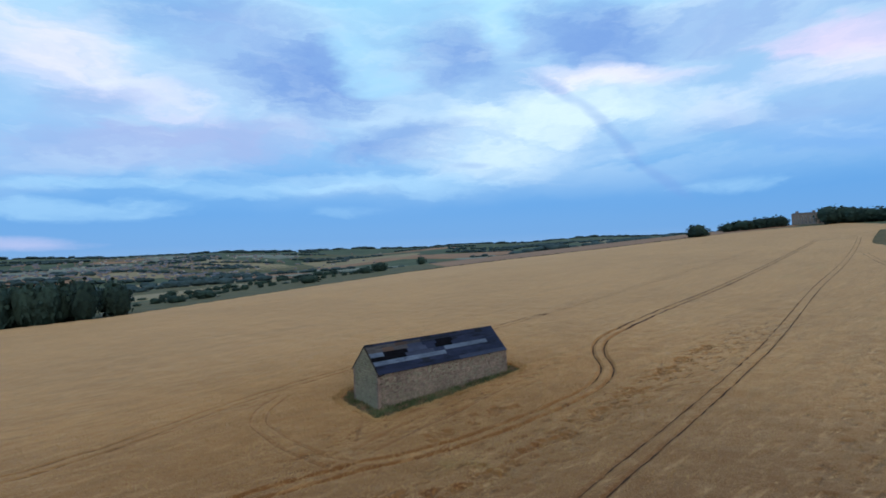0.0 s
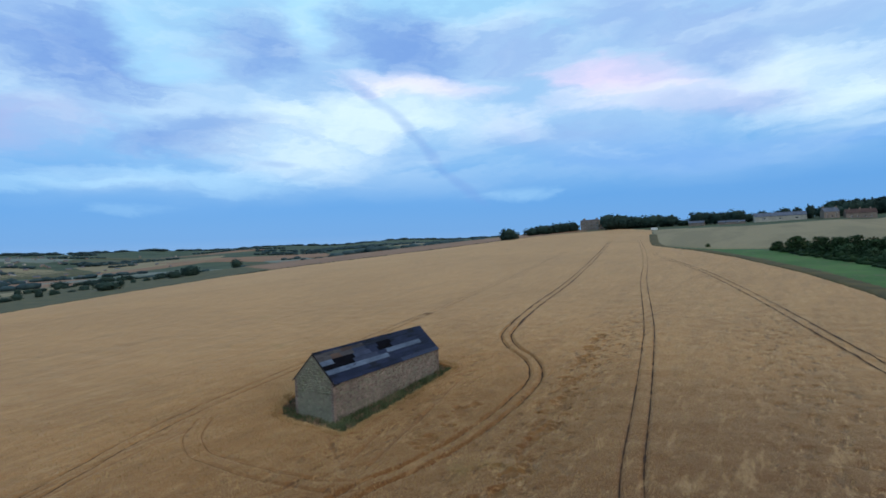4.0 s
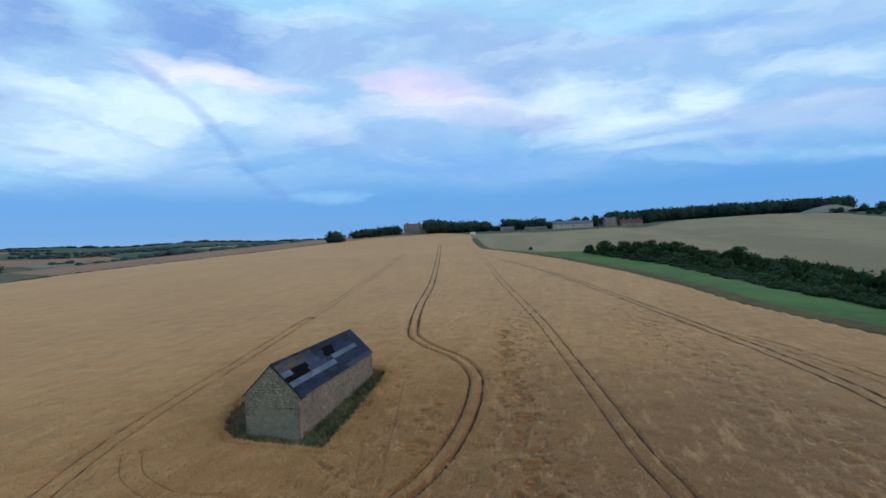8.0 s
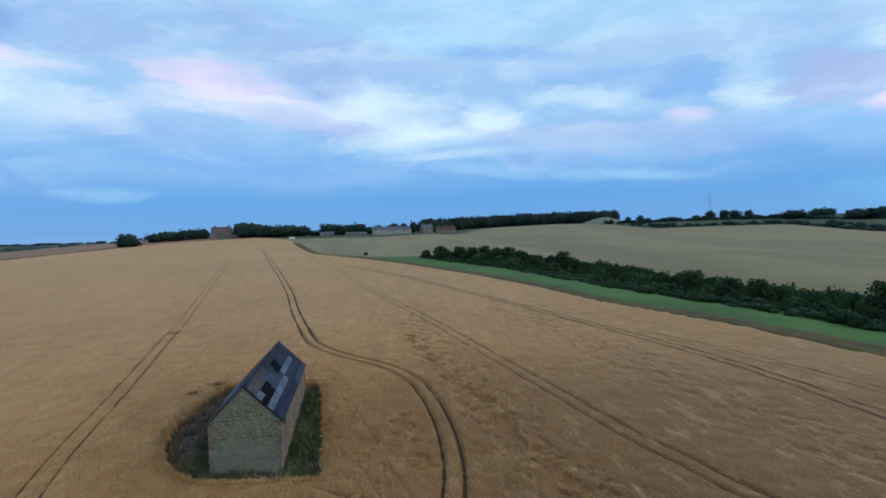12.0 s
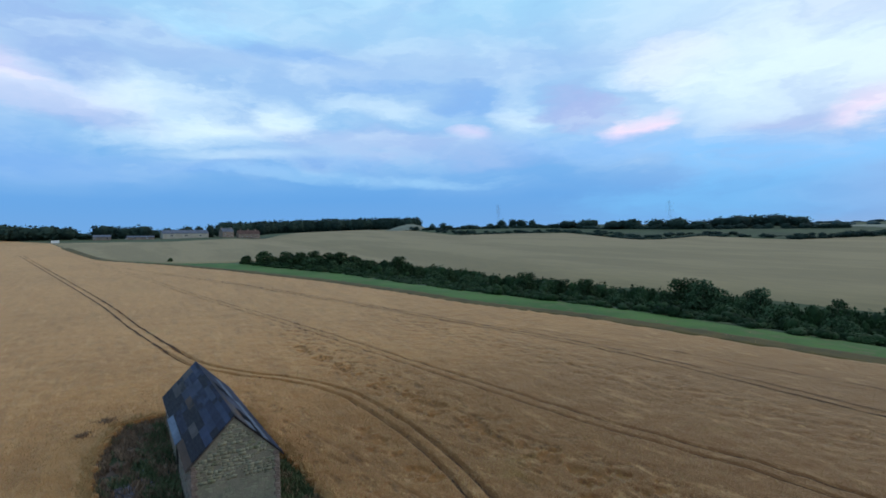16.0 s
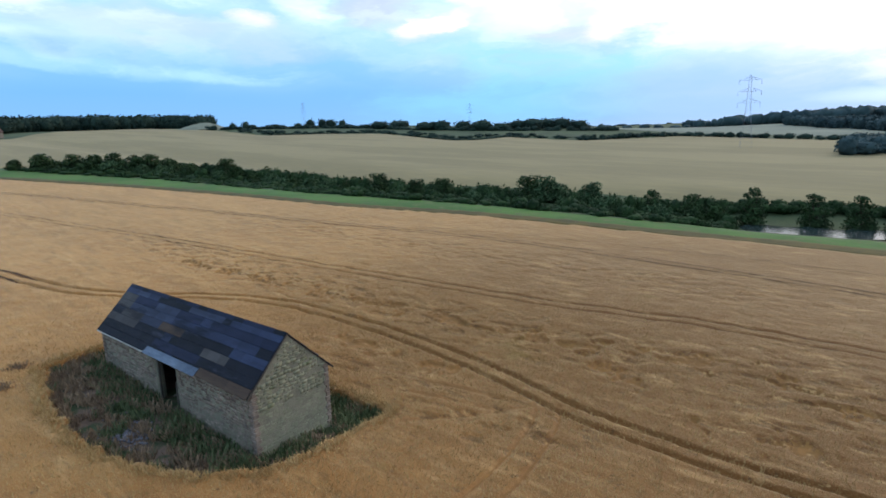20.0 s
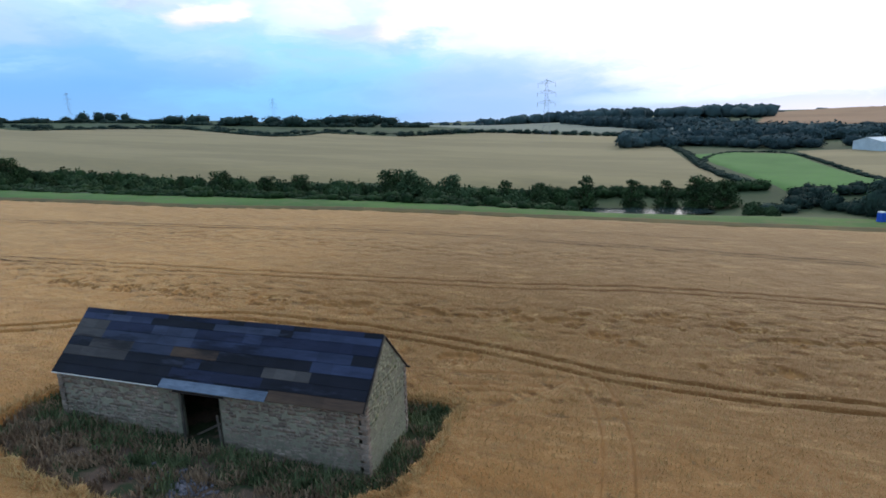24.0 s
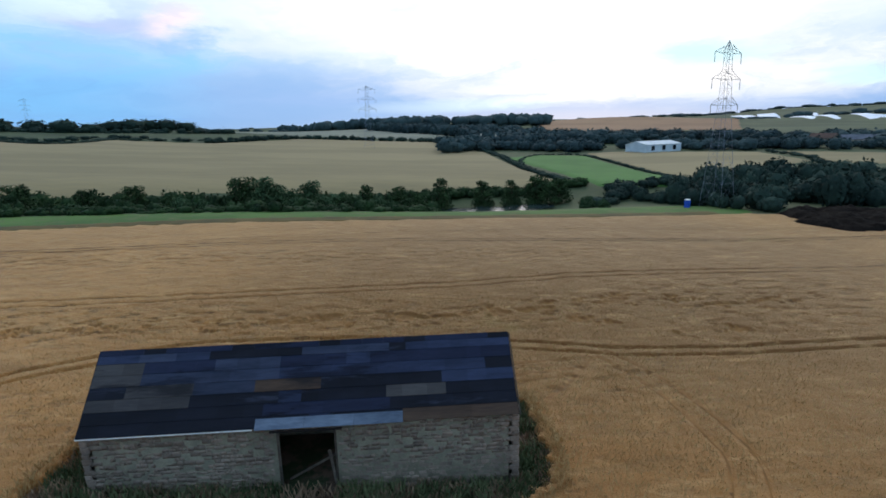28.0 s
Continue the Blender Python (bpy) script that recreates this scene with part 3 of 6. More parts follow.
def step(a, b, x):
    u = np.clip((np.asarray(x, float) - a) / (b - a), 0.0, 1.0)
    return u * u * (3 - 2 * u)


# ---- the lie of the land ----
def stream_dip(x, y):
    """How deep the stream has cut below the general slope."""
    axis = np.interp(y, [-60, -37, -15, 0, 45, 107, 150, 187, 242], [162, 160, 152, 150, 146, 128, 116, 108, 76])
    deep = np.interp(y, [-75, -52, -37, -20, 0, 45, 107, 150, 187, 242, 270], [0.0, 1.6, 4.6, 4.7, 4.5, 4.5, 4.8, 3.8, 2.5, 0.6, 0.0])
    return deep * np.exp(-(((x - axis) / 27.0) ** 2))


def ground_z(x, y):
    """Height of the ground: a long slope that climbs to the north, a stream valley in the east, a wide valley in the west, far hills."""
    x, y = np.asarray(x, float), np.asarray(y, float)
    yc = np.clip(y, -60, 760)
    z = np.where(yc > 0, 0.042 * yc + 2e-5 * yc**2, 0.03 * yc)
    z = z - 1.1 * np.exp(-(((x - 19) / 15) ** 2)) * np.exp(-((y / 60) ** 2))
    z = z + 0.012 * np.clip(x - 40, 0, 60) - 2.6 * np.exp(-(((x - 138) / 22) ** 2)) + 0.04 * np.clip(x - 160, 0, 400)
    z = z - 0.04 * np.clip(-x - 170, 0, 560)
    r, a = np.hypot(x, y), np.degrees(np.arctan2(x, y))
    west = step(-20, -60, a)
    valley = -26 * west + 22 * (1 - west)
    z = z + (valley - z) * step(650, 1250, r)
    roll = 9 * np.sin(x / 310 + 1.3) * np.cos(y / 270) + 6 * np.sin(x / 170 + y / 210)
    z = z + roll * step(750, 1500, r)
    hill = 82 + 7 * np.sin(a / 7.0) + 5 * np.sin(a / 3.1 + 1.0)
    hill = hill + 34 * step(112, 128, a)
    z = z + (hill - valley) * step(1300, 4300, r)
    wooded = np.exp(-(((x - 1020) / 260) ** 2 + ((y + 50) / 220) ** 2))
    rise = np.exp(-(((x - 1100) / 280) ** 2 + ((y + 400) / 200) ** 2))
    return z + 15 * wooded + 22 * rise - stream_dip(x, y)


def ground_sheet():
    """One polar sheet, close-meshed near the barn, out to the horizon."""
    spokes = 420
    radii = np.concatenate([[0.0], np.geomspace(4.0, 4700.0, 230)])
    angle = np.linspace(0, 2 * np.pi, spokes, endpoint=False)
    x, y = radii[1:, None] * np.sin(angle), radii[1:, None] * np.cos(angle)
    z = ground_z(x, y)
    verts = np.concatenate([[[0, 0, float(ground_z(0, 0))]], np.stack([x, y, z], -1).reshape(-1, 3)])
    i, j = np.meshgrid(np.arange(len(radii) - 2), np.arange(spokes), indexing="ij")
    k = (j + 1) % spokes
    quads = np.stack([1 + i * spokes + j, 1 + i * spokes + k, 1 + (i + 1) * spokes + k, 1 + (i + 1) * spokes + j], -1).reshape(-1, 4)[:, ::-1]
    fan = np.array([(0, 1 + (n + 1) % spokes, 1 + n, 1 + n) for n in range(spokes)])
    me = bpy.data.meshes.new("ground")
    me.from_pydata(verts.tolist(), [], [tuple(q) for q in quads.tolist()] + [tuple(f[:3]) for f in fan.tolist()])
    me.materials.append(EARTH)
    me.polygons.foreach_set("use_smooth", np.ones(len(me.polygons), bool))
    return tagged(new("ground", me), "rolling green-brown farmland reaching the horizon", "ground", kind="structure")


ground_sheet()


def inside(px, py, poly):
    """Whether points lie in a polygon."""
    hit = np.zeros(np.shape(px), bool)
    for (x0, y0), (x1, y1) in zip(poly, poly[1:] + poly[:1]):
        if y0 != y1:
            hit ^= ((y0 > py) != (y1 > py)) & (px < (x1 - x0) * (py - y0) / (y1 - y0) + x0)
    return hit


def line_distance(px, py, line, closed=False):
    best = np.full(np.shape(px), 1e9)
    pts = list(line) + ([line[0]] if closed else [])
    for (x0, y0), (x1, y1) in zip(pts, pts[1:]):
        dx, dy = x1 - x0, y1 - y0
        u = np.clip(((px - x0) * dx + (py - y0) * dy) / (dx * dx + dy * dy), 0, 1)
        best = np.minimum(best, np.hypot(px - x0 - u * dx, py - y0 - u * dy))
    return best


def smooth_line(pts, gap=1.0):
    """A Catmull-Rom curve through the points, cut into pieces of about that length."""
    p = [Vector(q) for q in pts]
    p = [p[0] * 2 - p[1]] + p + [p[-1] * 2 - p[-2]]
    out = []
    for a, b, c, d in zip(p, p[1:], p[2:], p[3:]):
        n = max(1, int((c - b).length / gap))
        for s in range(n):
            t = s / n
            out.append(0.5 * (2 * b + (c - a) * t + (2 * a - 5 * b + 4 * c - d) * t * t + (3 * b - a - 3 * c + d) * t**3))
    out.append(p[-2])
    return np.array([tuple(q) for q in out])


def field_patch(name, poly, m, label, category="field", lift=0.15, cell=None):
    """A field laid over the ground inside a polygon."""
    xs, ys = [q[0] for q in poly], [q[1] for q in poly]
    cell = cell or max(1.5, max(max(xs) - min(xs), max(ys) - min(ys)) / 110)
    gx, gy = np.arange(min(xs) - cell, max(xs) + 2 * cell, cell), np.arange(min(ys) - cell, max(ys) + 2 * cell, cell)
    x, y = np.meshgrid(gx, gy, indexing="ij")
    signed = line_distance(x, y, poly, True) * np.where(inside(x, y, poly), 1, -1)
    r = np.hypot(x, y)
    rise = (lift + 0.0006 * r) * step(-cell, cell * 0.3, signed) - (1.0 + 0.003 * r) * step(0.2 * cell, -1.2 * cell, signed)
    verts = np.stack([x, y, ground_z(x, y) + rise], -1).reshape(-1, 3)
    i, j = np.meshgrid(np.arange(len(gx) - 1), np.arange(len(gy) - 1), indexing="ij")
    n = len(gy)
    quads = np.stack([i * n + j, (i + 1) * n + j, (i + 1) * n + j + 1, i * n + j + 1], -1).reshape(-1, 4)
    quads = quads[(signed.ravel()[quads] > -1.3 * cell).any(1)]
    used, back = np.unique(quads, return_inverse=True)
    me = mesh_of(name, verts[used], back.reshape(quads.shape), m, smooth=True)
    return tagged(new(name, me), label, category, kind="structure")


# ---- the wheat ----
CROP = 0.75
YARD_EDGE = [(-7.3, 25.6), (-8.9, 20), (-9.7, 14), (-9.4, 8), (-7.6, 2.5), (-5.2, -0.7), (-2.3, -2.5), (4.4, -2.7), (6.8, -2.4), (6.5, 0.6), (6.5, 6), (5.9, 15), (5.0, 24.8), (2, 26.2), (-4, 26.6)]
WHEAT_EDGE = [(60, -140), (69, -88), (90, -81), (92.5, -71), (89.5, -4), (83.5, 43), (73, 78), (68, 112), (57.5, 158), (44, 200), (36, 225), (13, 276), (-18, 330), (-47, 480), (-66, 582),
              (-110, 640), (-214, 540), (-245, 470), (-275, 410), (-310, 350), (-330, 290), (-320, 225), (-280, 130), (-230, 45), (-202, -5), (-198, -40), (-190, -140)]
TRAMLINES = [
    [(-60, 390), (-32, 245), (-12, 137), (-4.5, 88), (1.4, 56), (4.4, 47.2), (8.8, 40.6), (14.6, 34.4), (18.3, 26.5), (19.5, 19), (19.9, 10), (19.4, 0.8), (18.3, -6.2), (16.7, -12), (15.8, -19), (15.6, -26), (16.2, -41), (16, -75), (14, -110)],
    [(-40, 400), (-18, 300), (1.5, 202), (12.7, 138), (26.4, 70), (30.4, 47), (34.8, 19), (37.6, 0), (39.6, -10), (41.6, -24), (42, -64), (41, -110)],
    [(-5, 260), (8, 221), (27, 169), (43, 113), (57, 55), (62.5, 30), (65, 11), (65, -12), (63.5, -40), (62, -66), (60, -100)],
    [(60.2, 50), (64.6, 38), (68.8, 22), (72, 6), (74.2, -18), (74, -50), (70, -80)],
    [(-66, 300), (-31, 92), (-27, 65), (-21.5, 28), (-18, 3), (-13.6, -14), (-7, -30), (-5, -45), (-4, -90)],
    [(-12.7, -7.5), (-10.4, -12.5), (-9.6, -19), (-6.3, -30)],
    [(15.9, -11.8), (14, -12.8), (9, -13.9), (4.5, -14.4), (0, -14.4), (-3, -14.0), (-8, -11.2), (-12.5, -6)],
]
SINGLE_RUTS = [[(6.2, -4.6), (10.5, -7.8), (14.9, -10.9)], [(9.1, 20.3), (11.3, 9), (13.2, -1), (14.9, -9.6)], [(10.4, -1.0), (12.8, -9.9)]]


def ruts():
    """Wheel ruts as lines with a depth: pairs along the tramlines, and single ones."""
    lines = []
    for n, t in enumerate(TRAMLINES):
        mid = smooth_line(t, 1.0)
        tangent = np.gradient(mid, axis=0)
        tangent /= np.linalg.norm(tangent, axis=1)[:, None]
        side = np.stack([-tangent[:, 1], tangent[:, 0]], -1)
        deep = (0.95, 0.36, 0.55, 0.32, 0.33, 0.12, 0.27)[n]
        lines += [(mid + side * 0.94, deep), (mid - side * 0.94, deep * 0.92)]
    return lines + [(smooth_line(t, 1.0), 0.2) for t in SINGLE_RUTS]


RUTS = ruts()


def graded(lo, hi, a, b, fine, grow):
    """Grid lines: fine between a and b, growing outwards."""
    mid = np.arange(a, b + fine, fine)
    up, down, s = [], [], fine
    x = mid[-1]
    while x < hi:
        s *= grow
        x += s
        up.append(x)
    x, s = mid[0], fine
    while x > lo:
        s *= grow
        x -= s
        down.append(x)
    return np.concatenate([down[::-1], mid, up])


def fbm(x, y, seed, scale, octaves=4):
    """Cheap smooth noise from sums of turned sine waves."""
    rng = np.random.RandomState(seed)
    out, amp, total = np.zeros(np.shape(x)), 1.0, 0.0
    for o in range(octaves):
        for _ in range(5):
            t, p, q = rng.uniform(0, np.pi), rng.uniform(0, 6.28), rng.uniform(0.7, 1.4)
            k = q * 2 ** o * 2 * np.pi / scale
            out += amp * np.sin(k * (x * np.cos(t) + y * np.sin(t)) + p + 1.3 * np.sin(k * 0.37 * (y * np.cos(t) - x * np.sin(t)) + 2 * p))
        total += amp * 1.9
        amp *= 0.55
    return out / total


def lodged(x, y):
    """How far the crop is beaten down: ragged drifts between the tramlines, east of the barn."""
    drift = np.exp(-(((x - 27 + 0.06 * y) / 5.0) ** 2)) * step(-30, -5, y) * step(95, 60, y)
    drift = np.maximum(drift, 0.8 * np.exp(-(((x - 10 + 0.1 * y) / 4.0) ** 2)) * step(-22, -12, y) * step(45, 20, y))
    drift = np.maximum(drift, 0.8 * np.exp(-(((x - 30) / 10.0) ** 2)) * step(-20, -26, y) * step(-60, -45, y))
    drift = np.maximum(drift, 0.7 * np.exp(-(((x - 55 + 0.1 * y) / 6.0) ** 2)) * step(-40, -20, y) * step(90, 60, y))
    return np.clip(drift + 0.16, 0, 1) * step(0.12, 0.40, fbm(x * 1.2, y * 0.62, 5, 3.4, 5))


# hollows broken into the crop by wind and rain
HOLLOWS = [[(20.5, 55), (23.4, 33), (25.3, 17), (26.8, 8), (27.2, -2), (29.6, -12), (31.3, -20), (30.8, -25), (29.2, -30), (29, -39)], [(20.9, -22.5), (20.5, -29)], [(25.4, -13.5), (25, -17)], [(15.0, 11.5), (15.9, 4), (16.2, -0.5)]]


def hollow(x, y):
    """How deep the crop is broken down in the ragged hollows."""
    x, y = np.asarray(x, float), np.asarray(y, float)
    out = np.zeros(x.shape)
    zone = (x > 4) & (x < 36) & (y > -44) & (y < 60)
    px, py = x[zone], y[zone]
    if len(px):
        d = np.min([line_distance(px, py, [tuple(q) for q in smooth_line(h, 2.0)]) for h in HOLLOWS], 0)
        out[zone] = step(2.0, 0.3, d + 1.5 * fbm(px, py, 17, 2.3, 4)) * step(-0.15, 0.3, fbm(px, py * 0.6, 18, 4.6, 4))
    return out


def crop_top(x, y):
    return ground_z(x, y) + CROP + 0.07 * fbm(x, y, 3, 9.0, 4) - 0.15 * lodged(x, y) - 0.27 * hollow(x, y)


def wheat_field():
    gx, gy = graded(-560, 100, -22, 50, 0.21, 1.035), graded(-150, 650, -40, 58, 0.21, 1.035)
    x, y = np.meshgrid(gx, gy, indexing="ij")
    cell = np.maximum(np.gradient(gx)[:, None], np.gradient(gy)[None, :])
    edge = line_distance(x, y, WHEAT_EDGE, True) * np.where(inside(x, y, WHEAT_EDGE), 1, -1)
    near = (np.abs(x) < 40) & (np.abs(y - 10) < 40)
    yard = np.full(x.shape, 50.0)
    ring = [tuple(q) for q in smooth_line(YARD_EDGE + YARD_EDGE[:1], 1.0)[:-1]]
    yard[near] = line_distance(x[near], y[near], ring, True) * np.where(inside(x[near], y[near], ring), -1, 1)
    yard = yard + 0.35 * fbm(x, y, 8, 2.2, 3)
    signed = np.minimum(edge, yard)
    z = crop_top(x, y)
    fine = step(0.6, 0.3, cell)
    zone = (x > -40) & (x < 80) & (y > -75) & (y < 110)
    groove = np.zeros(x.shape)
    px, py = x[zone], y[zone]
    for line, deep in RUTS:
        take = [q for q in line[:: 2] if -45 < q[0] < 85 and -80 < q[1] < 115]
        if len(take) > 1:
            d = line_distance(px, py, take)
            groove[zone] = np.maximum(groove[zone], deep * step(0.22 + 0.2 * deep, 0.14, d))
    z = z - 0.45 * groove * fine
    z = z - (CROP + 0.5) * step(0.25 * cell, -0.6 * cell, signed)
    n = len(gy)
    i, j = np.meshgrid(np.arange(len(gx) - 1), np.arange(n - 1), indexing="ij")
    quads = np.stack([i * n + j, (i + 1) * n + j, (i + 1) * n + j + 1, i * n + j + 1], -1).reshape(-1, 4)
    quads = quads[(signed > -0.7 * cell).ravel()[quads].any(1)]
    used, back = np.unique(quads, return_inverse=True)
    verts = np.stack([x, y, z], -1).reshape(-1, 3)[used]
    flat = lodged(x, y).ravel()[quads].mean(1) + 0.25 * np.random.RandomState(6).uniform(-1, 1, len(quads))
    slots = np.where(flat > 0.36, 1, 0)
    # hollow faces take the darker straw: shade of the standing crop as colour
    slots[hollow(x, y).ravel()[quads].mean(1) + 0.55 * np.random.RandomState(7).uniform(-1, 1, len(quads)) > 0.62] = 2
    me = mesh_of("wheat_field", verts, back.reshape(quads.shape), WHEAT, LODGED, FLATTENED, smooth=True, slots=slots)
    tagged(new("wheat_field", me), "broad field of ripe golden-brown wheat crossed by tramlines", "wheat field", kind="stuff")


wheat_field()


def rut_ribbon(line, deep, parent):
    """Bare trodden strip along one wheel rut, lying in its groove."""
    gap = np.gradient(line, axis=0)
    gap /= np.linalg.norm(gap, axis=1)[:, None]
    side = np.stack([-gap[:, 1], gap[:, 0]], -1)
    half = (0.01 + 0.18 * deep if deep < 0.5 else 0.045 + 0.14 * deep) * np.clip(1 + 0.8 * fbm(line[:, 0], line[:, 1], 4, 2.6, 3), 0.12, 1.8)[:, None]
    along = np.arange(len(line))
    half = half * np.minimum(1.0, 0.15 + np.minimum(along, along[::-1]) / 4.0)[:, None]
    far = np.maximum(0, np.maximum(np.abs(line[:, 0] - 14) - 36, np.abs(line[:, 1] - 9) - 49))
    sink = 0.45 * deep * step(5, 0, far)
    rows = []
    for s in (-1, 1):
        p = line + s * side * half
        rows.append(np.stack([p[:, 0], p[:, 1], crop_top(p[:, 0], p[:, 1]) - sink + 0.06], -1))
    n = len(line)
    verts = np.concatenate(rows)
    faces = np.stack([np.arange(n - 1), np.arange(1, n), n + np.arange(1, n), n + np.arange(n - 1)], -1)[:, ::-1]
    part("wheel_rut", mesh_of("wheel_rut", verts, faces), TRODDEN if deep > 0.3 else FLATTENED, parent)


tracks = tagged(new("tramlines"), "worn tractor tramlines of bare soil in the wheat", "wheel tracks", kind="structure")
for line, deep in RUTS:
    rut_ribbon(line, deep, tracks)


def blades(name, spots, height, width, m, label, category, parent=None, lean=0.35, seed=1, fork=1):
    """Upright blades or ears at the spots (n, 3), as one mesh of thin leaning triangles."""
    rng = np.random.RandomState(seed)
    p = np.repeat(np.asarray(spots, float), fork, axis=0)
    n = len(p)
    turn = rng.uniform(0, 2 * np.pi, n)
    wide = width * rng.uniform(0.6, 1.4, n) / 2
    tall = height * rng.uniform(0.6, 1.25, n)
    across = np.stack([np.cos(turn), np.sin(turn), np.zeros(n)], -1) * wide[:, None]
    tip = p + np.stack([rng.normal(0, lean, n) * tall, rng.normal(0, lean, n) * tall, tall], -1)
    verts = np.stack([p - across, p + across, tip + across * 0.5, tip - across * 0.5], 1).reshape(-1, 3)
    faces = np.arange(4 * n).reshape(-1, 4)
    return tagged(new(name, mesh_of(name, verts, faces, m)), label, category, kind="stuff")


def wheat_ears():
    """Single ears standing out of the crop, thick round the yard and on the near ground."""
    rng = np.random.RandomState(12)
    ring = [tuple(q) for q in smooth_line(YARD_EDGE + YARD_EDGE[:1], 1.0)[:-1]]
    n = 230000
    x, y = rng.normal(8, 22, n), rng.normal(0, 26, n)
    x2, y2 = rng.uniform(-13, 10, 30000), rng.uniform(-7, 30, 30000)
    x, y = np.concatenate([x, x2]), np.concatenate([y, y2])
    d = line_distance(x, y, ring, True) * np.where(inside(x, y, ring), -1, 1)
    keep = (d > 0.05) & ((np.arange(len(x)) < n) | (d < 0.7)) & (y > -80)
    for line, deep in RUTS:
        take = [q for q in line[::3] if -45 < q[0] < 85 and -80 < q[1] < 115]
        if len(take) > 1:
            keep &= (line_distance(x, y, take) > 0.3)
    x, y = x[keep], y[keep]
    x, y = x[hollow(x, y) < 0.3], y[hollow(x, y) < 0.3]
    z = crop_top(x, y) - 0.15
    blades("wheat_ears", np.stack([x, y, z], -1), 0.30, 0.045, EARS, "ripe wheat ears standing above the crop", "wheat", seed=3)
    x, y = rng.uniform(-13, 10, 90000), rng.uniform(-7, 30, 90000)
    d = line_distance(x, y, ring, True) * np.where(inside(x, y, ring), -1, 1) + 0.35 * fbm(x, y, 8, 2.2, 3)
    edge = (d > 0.0) & (d < 0.9)
    x, y, d = x[edge], y[edge], d[edge]
    blades("wheat_fringe", np.stack([x, y, ground_z(x, y) + CROP * (0.25 + 0.6 * step(0, 0.7, d))], -1), 0.42, 0.05, EARS, "pale ragged fringe of wheat along the edge of the yard", "wheat", lean=0.5, seed=9)
    # a few weeds standing in the crop
    for cx, cy in ((-8.9, 27.4), (-10.9, 23.5)):
        u = rng.normal(0, 0.45, (160, 2)) + (cx, cy)
        blades("weed_clump", np.concatenate([u, crop_top(u[:, 0], u[:, 1])[:, None] - 0.2], 1), 0.45, 0.08, DRY_WEEDS, "brown seeding weeds standing in the wheat", "weeds", seed=int(cy) + 60)


wheat_ears()


# ---- the yard round the barn ----
def yard():
    field_patch("yard_ground", YARD_EDGE, YARD, "weedy bare soil and rough grass around the barn", "ground", 0.03, 0.6)
    rng = np.random.RandomState(21)
    ring = [tuple(q) for q in smooth_line(YARD_EDGE + YARD_EDGE[:1], 1.0)[:-1]]

    def scatter(n, seed, test):
        r = np.random.RandomState(seed)
        x, y = r.uniform(-10, 7.5, n), r.uniform(-3.5, 27, n)
        ok = inside(x, y, ring) & ~((x > -3.2) & (x < 3.35) & (y > -0.3) & (y < 23.9)) & test(x, y, r)
        x, y = x[ok], y[ok]
        return np.stack([x, y, ground_z(x, y)], -1)

    lush = scatter(38000, 1, lambda x, y, r: (fbm(x, y, 31, 3.4, 3) + 0.75 * (x > 3) + 0.5 * (y < 1) + 0.8 * np.exp(-((x + 3.8) / 1.5) ** 2) - 0.55 * step(-5.2, -7.5, x) - 0.5 * step(14, 19, y) * (x < -4) > 0.05) & ~((np.abs(y - 11.7) < 1.5) & (x > -5.0) & (x < -3)))
    blades("weeds", lush, 0.62, 0.09, WEEDS, "dark green nettles and rank grass round the barn", "weeds", seed=5)
    dry = scatter(36000, 2, lambda x, y, r: (fbm(x, y, 33, 2.6, 3) + 0.5 * (line_distance(x, y, ring, True) < 1.0) * (x < 2) - 0.25 * step(-7.2, -8.6, x) + 0.35 * step(14, 19, y) * (x < -4) - 0.4 * (x > 2) > 0.06))
    blades("dry_weeds", dry, 0.6, 0.09, DRY_WEEDS, "brown seeding docks and dry grass in the yard", "weeds", seed=6)
    heap = tagged(new("rubble_patch"), "patch of pale grey rubble among the weeds", "rubble")
    for n in range(290):
        u, v = rng.normal(0, 0.5), rng.normal(0, 0.5)
        x, y, s = -7.0 + 1.2 * u, 10.4 + 2.2 * v, rng.uniform(0.06, 0.17)
        z = float(ground_z(x, y)) + 0.05
        stone = part("stone", STONE_BLOCKS[n % 3], None, heap)
        stone.matrix_basis = pose(x, y, z + 0.05, rng.uniform(-25, 25), rng.uniform(-25, 25), rng.uniform(0, 360)) @ Matrix.Diagonal((s * 1.6, s * 1.2, s * 0.8, 1))


def stone_block(seed, m):
    """A rough stone about one metre across, to be scaled."""
    rng = random.Random(seed)
    bm = bmesh.new()
    bmesh.ops.create_cube(bm, size=1.0)
    bmesh.ops.bevel(bm, geom=bm.edges[:], offset=0.16, segments=1, affect="EDGES")
    for v in bm.verts:
        v.co += Vector([rng.uniform(-0.06, 0.06) for _ in range(3)])
    me = bpy.data.meshes.new("stone")
    bm.to_mesh(me)
    bm.free()
    me.materials.append(m)
    return me


STONE_BLOCKS = [stone_block(n, RUBBLE) for n in range(3)]
yard()


# ---- the stone barn ----
RIDGE, EAVE_X, BARN_END = 7.97, 3.43, 23.7


